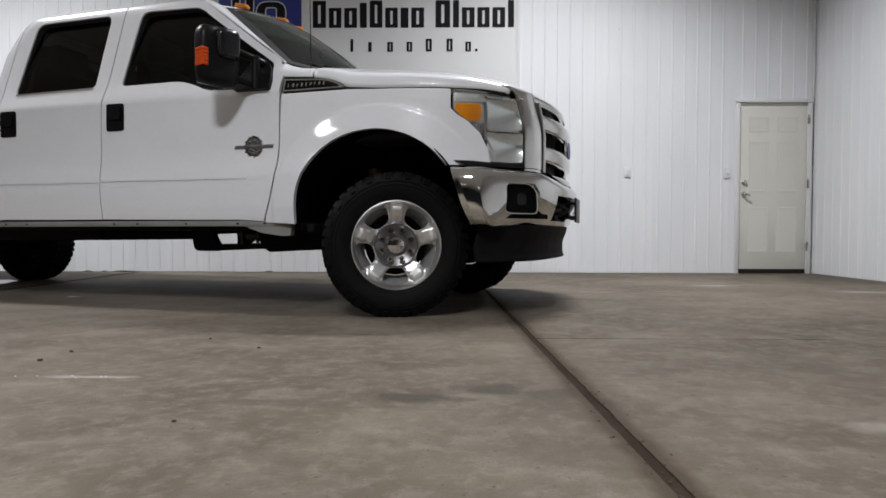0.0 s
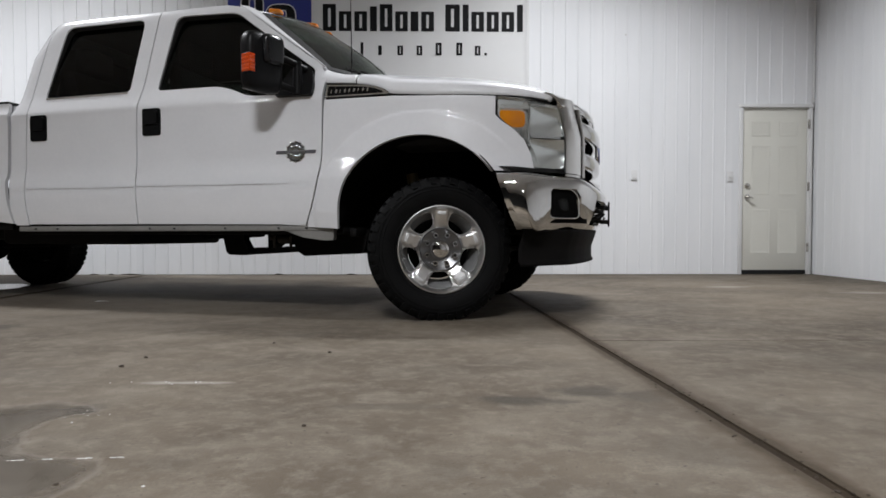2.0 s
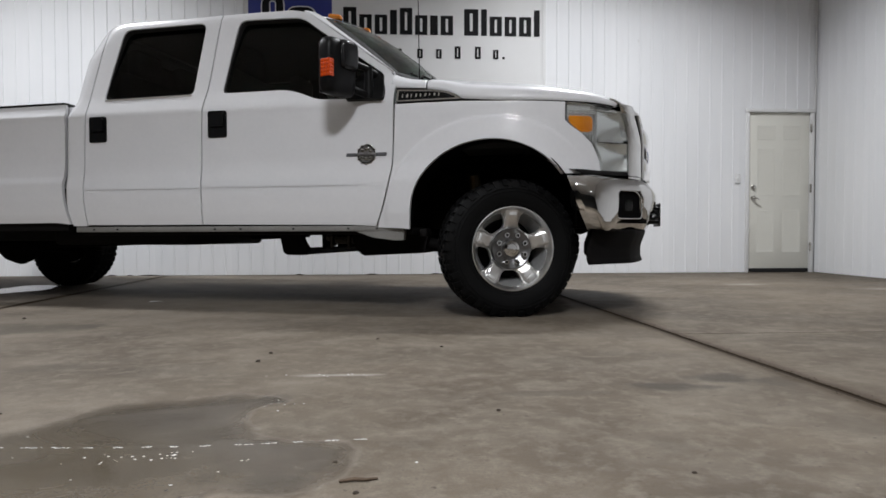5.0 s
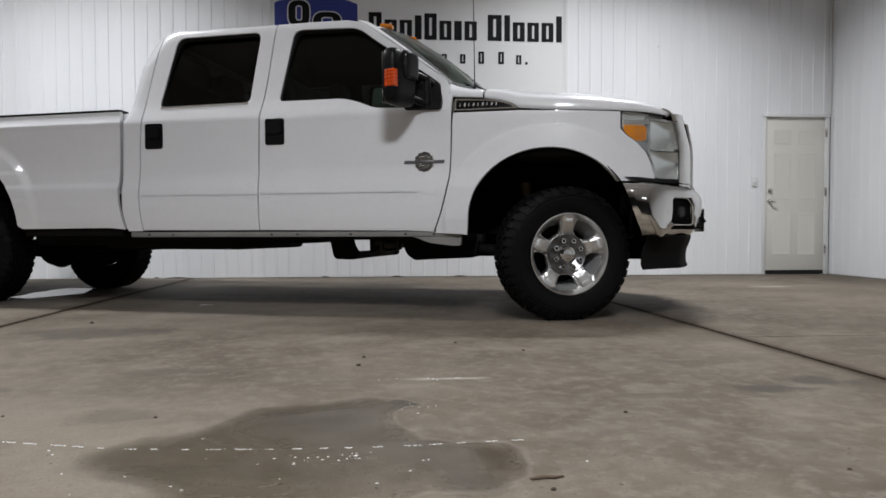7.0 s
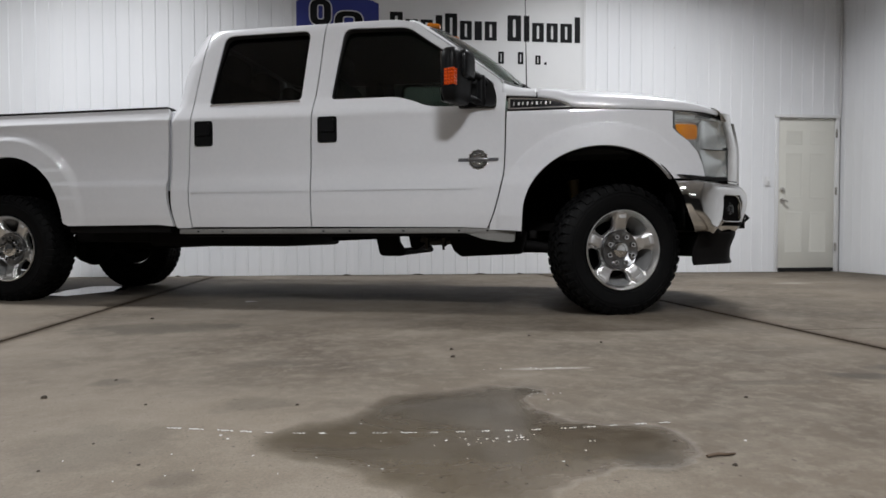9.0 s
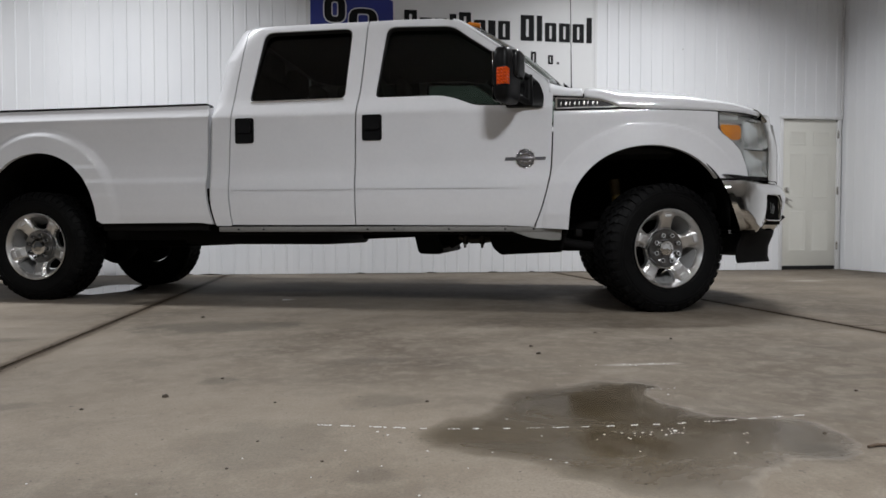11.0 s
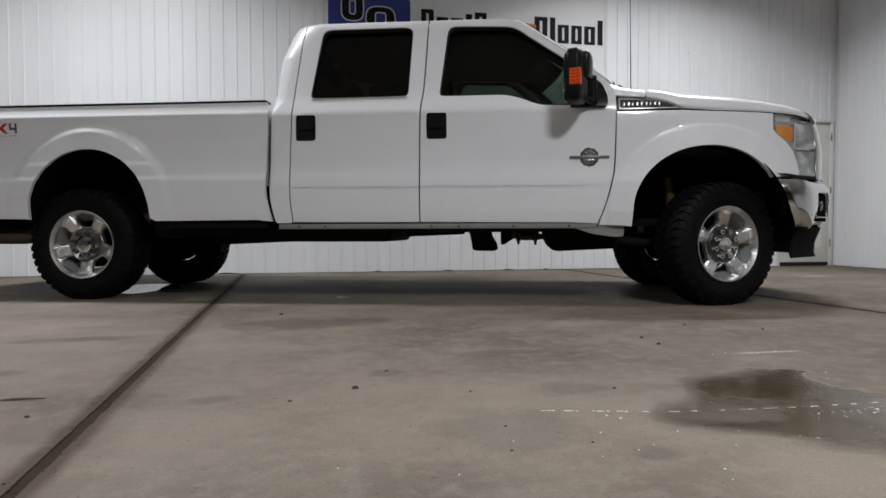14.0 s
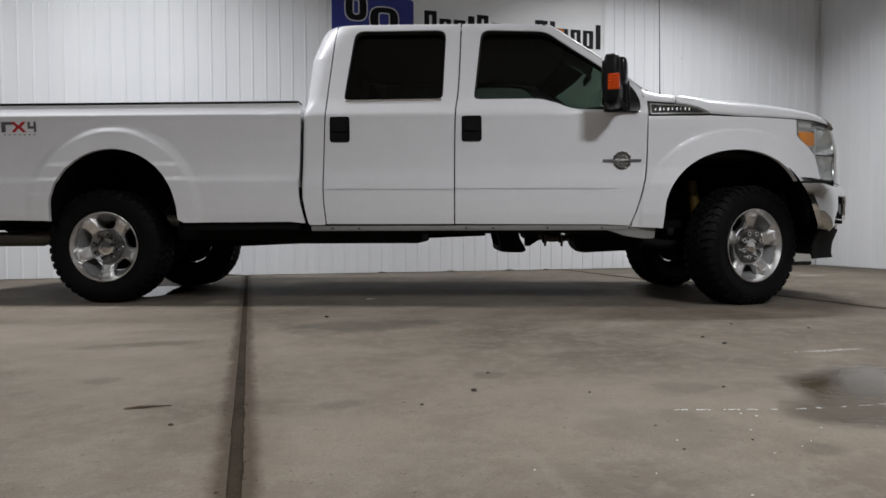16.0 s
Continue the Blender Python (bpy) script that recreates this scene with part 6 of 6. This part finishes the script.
# ---- on the floor ----
def blob(points, z, name, material, jitter=0.012, seed=1, n=8):
    """A flat film with an uneven rim, damp in the middle and dry at the rim."""
    rim = curve([*points, points[0]], n)[:-1]
    cx, cy = np.mean([p[0] for p in rim]), np.mean([p[1] for p in rim])
    out = []
    for k, (x, y) in enumerate(rim):
        d = jitter * (noise.noise((x * 9, y * 9, seed)) + 0.6 * noise.noise((x * 31, y * 31, seed)))
        l = math.hypot(x - cx, y - cy)
        out.append((x + (x - cx) / l * d, y + (y - cy) / l * d))
    bm = bmesh.new()
    wide = [(x + (x - cx) / math.hypot(x - cx, y - cy) * 0.02, y + (y - cy) / math.hypot(x - cx, y - cy) * 0.02) for x, y in out]
    vs = [bm.verts.new((x, y, z)) for x, y in wide]
    edges = [bm.edges.new((vs[k - 1], vs[k])) for k in range(len(vs))]
    bmesh.ops.triangle_fill(bm, use_beauty=True, use_dissolve=False, edges=edges, normal=(0, 0, 1))
    for axis, values in (((1, 0, 0), [p[0] for p in wide]), ((0, 1, 0), [p[1] for p in wide])):
        for at in np.arange(min(values) + 0.02, max(values), 0.03):
            bmesh.ops.bisect_plane(bm, geom=[*bm.verts, *bm.edges, *bm.faces], dist=1e-5, plane_co=[a * at for a in axis], plane_no=axis)
    layer = bm.verts.layers.float.new("damp")
    rim_points = np.array(wide)
    for v in bm.verts:
        d = float(np.min(np.hypot(rim_points[:, 0] - v.co.x, rim_points[:, 1] - v.co.y)))
        v[layer] = min(1.0, d / 0.13)
    for e in [e for e in bm.edges if len(e.link_faces) == 1]:
        for v in e.verts:
            v.co.z = 0.0003
            v[layer] = 0.0
    return part(name, bm, material, smooth=0)


puddle = blob([(-1.945, 1.39), (-1.87, 1.44), (-1.76, 1.52), (-1.653, 1.63), (-1.53, 1.715), (-1.37, 1.77), (-1.26, 1.76), (-1.18, 1.655), (-1.26, 1.585), (-1.28, 1.49), (-1.22, 1.41), (-1.15, 1.365), (-1.0, 1.33), (-0.96, 1.25), (-0.985, 1.155), (-1.08, 1.045), (-1.20, 1.06), (-1.33, 0.97), (-1.45, 0.86), (-1.62, 0.93), (-1.72, 1.06), (-1.83, 1.14), (-1.92, 1.20), (-1.97, 1.29)], 0.0008, "puddle", WET, 0.045, 3)
tagged(puddle, "dark damp patch drying on the concrete", "puddle")
far_wet = blob([(-4.46, 5.18), (-4.29, 5.06), (-4.20, 5.15), (-4.13, 5.31), (-4.05, 5.56), (-4.12, 5.86), (-4.25, 5.98), (-4.37, 6.02), (-4.48, 5.95), (-4.50, 5.70), (-4.47, 5.42)], 0.0012, "puddle", WATER, 0.03, 8)
tagged(far_wet, "shallow standing water on the concrete between the rear wheels", "puddle")

flecks = bmesh.new()
rng = random.Random(5)


def fleck(x, y, l, w):
    """A thin crust of dried salt with an uneven rim."""
    rim = [(x + l * math.cos(a) * rng.uniform(0.6, 1.0), y + w * math.sin(a) * rng.uniform(0.6, 1.0)) for a in np.linspace(0, 2 * math.pi, 7, endpoint=False)]
    plate(rim, 0.0, 0.0013, flecks)


dash_y = table([(-2.25, 1.430), (-2.05, 1.380), (-1.935, 1.350), (-1.75, 1.331), (-1.555, 1.319), (-1.355, 1.315), (-1.231, 1.320), (-1.119, 1.330), (-0.93, 1.343)])
for k in range(20):
    x = -2.23 + 0.0655 * k + rng.uniform(-0.006, 0.006)
    length = rng.uniform(0.026, 0.044) * (0.5 if rng.random() < 0.2 else 1.0)
    for q in range(7):
        xx = x + length * (q + rng.random()) / 7
        fleck(xx, dash_y(xx) + rng.gauss(0, 0.0012), rng.uniform(0.002, 0.0055), rng.uniform(0.0015, 0.0035))
for cx, cy, sx, sy, count in ((-1.37, 1.256, 0.030, 0.012, 16), (-1.49, 1.247, 0.045, 0.014, 10), (-1.20, 1.222, 0.008, 0.003, 4), (-1.7, 1.22, 0.35, 0.10, 16), (-2.3, 1.05, 0.25, 0.10, 8), (-1.08, 2.0, 0.10, 0.010, 10), (-1.22, 1.65, 0.05, 0.03, 8)):
    for k in range(count):
        r = rng.uniform(0.0012, 0.0032)
        fleck(rng.gauss(cx, sx), rng.gauss(cy, sy), r * 1.4, r)
tagged(part("salt_flecks", flecks, CHALK, smooth=0), "white dried flecks in a dashed line on concrete", "flecks", kind="stuff")


def clod(x, y, r, seed, material=SOIL):
    bm = bmesh.new()
    bmesh.ops.create_icosphere(bm, subdivisions=2, radius=r)
    for v in bm.verts:
        k = 1 + 0.5 * noise.noise(v.co * (1.6 / r) + Vector((seed, 0, 0)))
        v.co = Vector((v.co.x * k * 1.25, v.co.y * k, max(-0.25 * r, v.co.z * k * 0.75)))
    low = min(v.co.z for v in bm.verts)
    for v in bm.verts:
        v.co.z -= low
    ob = part("dirt_clod", bm, material, smooth=50, m=pose(x, y, 0))
    return tagged(ob, "small dark clod of dirt on the floor", "dirt", "dirt clods")


for k, (x, y, r) in enumerate(((-1.415, 2.24, 0.011), (-1.405, 2.40, 0.009), (-0.998, 2.714, 0.007), (-2.69, 1.75, 0.012), (-2.874, 1.64, 0.006), (-2.575, 1.965, 0.006), (-2.36, 1.645, 0.005), (-3.03, 3.53, 0.012), (-2.352, 1.315, 0.004), (-2.386, 1.153, 0.004), (-2.195, 1.168, 0.004), (-1.01, 1.20, 0.006), (-0.955, 1.045, 0.007), (-3.52, 1.62, 0.007), (-0.62, 1.55, 0.007), (-1.93, 1.60, 0.006), (-0.30, 1.10, 0.006), (-0.72, 2.50, 0.008))):
    clod(x, y, 0.72 * r, k)

twig = part("twig", tube([(-0.990, 1.093, 0.004), (-0.962, 1.100, 0.005), (-0.940, 1.098, 0.004), (-0.918, 1.106, 0.003)], [0.003, 0.004, 0.0035, 0.002], 7), BARK, smooth=60)
tagged(twig, "short brown twig on the concrete", "twig")
chip = part("bark_chip", tube([(-3.67, 1.795, 0.004), (-3.635, 1.802, 0.004), (-3.60, 1.797, 0.005), (-3.55, 1.801, 0.003)], [0.0015, 0.004, 0.003, 0.0012], 7), BARK, smooth=60)
tagged(chip, "dark splinter of bark on the concrete", "debris")


def base_dirt(x, length, seed):
    """A crumb of dirt caught at the foot of the wall."""
    bm = tube([(x, 7.372, 0.006), (x + 0.4 * length, 7.368, 0.009), (x + length, 7.374, 0.005)], [0.004, 0.008, 0.003], 6)
    tagged(part("wall_dirt", bm, SOIL, smooth=50), "dark crumbs of dirt along the foot of the wall", "dirt", "dirt at the wall")


for k, (x, length) in enumerate(((-4.39, 0.10), (-4.17, 0.06), (-4.02, 0.24), (-0.58, 0.14), (-0.05, 0.07), (-2.2, 0.09), (-1.35, 0.12))):
    base_dirt(x, length, k)


crumbs = bmesh.new()
for k in range(420):
    fn = JOINT_A if k % 5 < 3 else JOINT_B
    y = rng.uniform(0.9, 4.2)
    x, r = fn(y) + rng.gauss(0, 0.022), rng.uniform(0.0012, 0.0038) * (1.6 if rng.random() < 0.08 else 1.0)
    made = bmesh.ops.create_icosphere(crumbs, subdivisions=1, radius=r)["verts"]
    for v in made:
        v.co = Vector((x + v.co.x * rng.uniform(0.7, 1.4), y + v.co.y * rng.uniform(0.7, 1.4), 0.0005 + max(0.0, v.co.z * 0.7)))
tagged(part("joint_crumbs", crumbs, SOIL, smooth=0), "crumbs of dirt scattered along the floor joints", "dirt", kind="stuff")


def paper_scrap():
    bm = sheet(lambda u, v: (-2.655 + 0.085 * (u - 0.5), 4.41 + 0.05 * (v - 0.5) * (1 - 0.4 * u), 0.002 + 0.003 * math.sin(2 * u + v) ** 2), 6, 4)
    ob = thicken(part("paper_scrap", bm, CHALK, smooth=60), 0.0006)
    tagged(ob, "small white scrap lying under the truck", "scrap")


paper_scrap()

# loose things lie on the falling floor
for ob in scene.objects:
    if ob.parent is None and ob.name.split(".")[0] in ("puddle", "salt_flecks", "joint_crumbs", "dirt_clod", "twig", "bark_chip", "wall_dirt", "paper_scrap"):
        ob.matrix_basis = FALL @ ob.matrix_basis
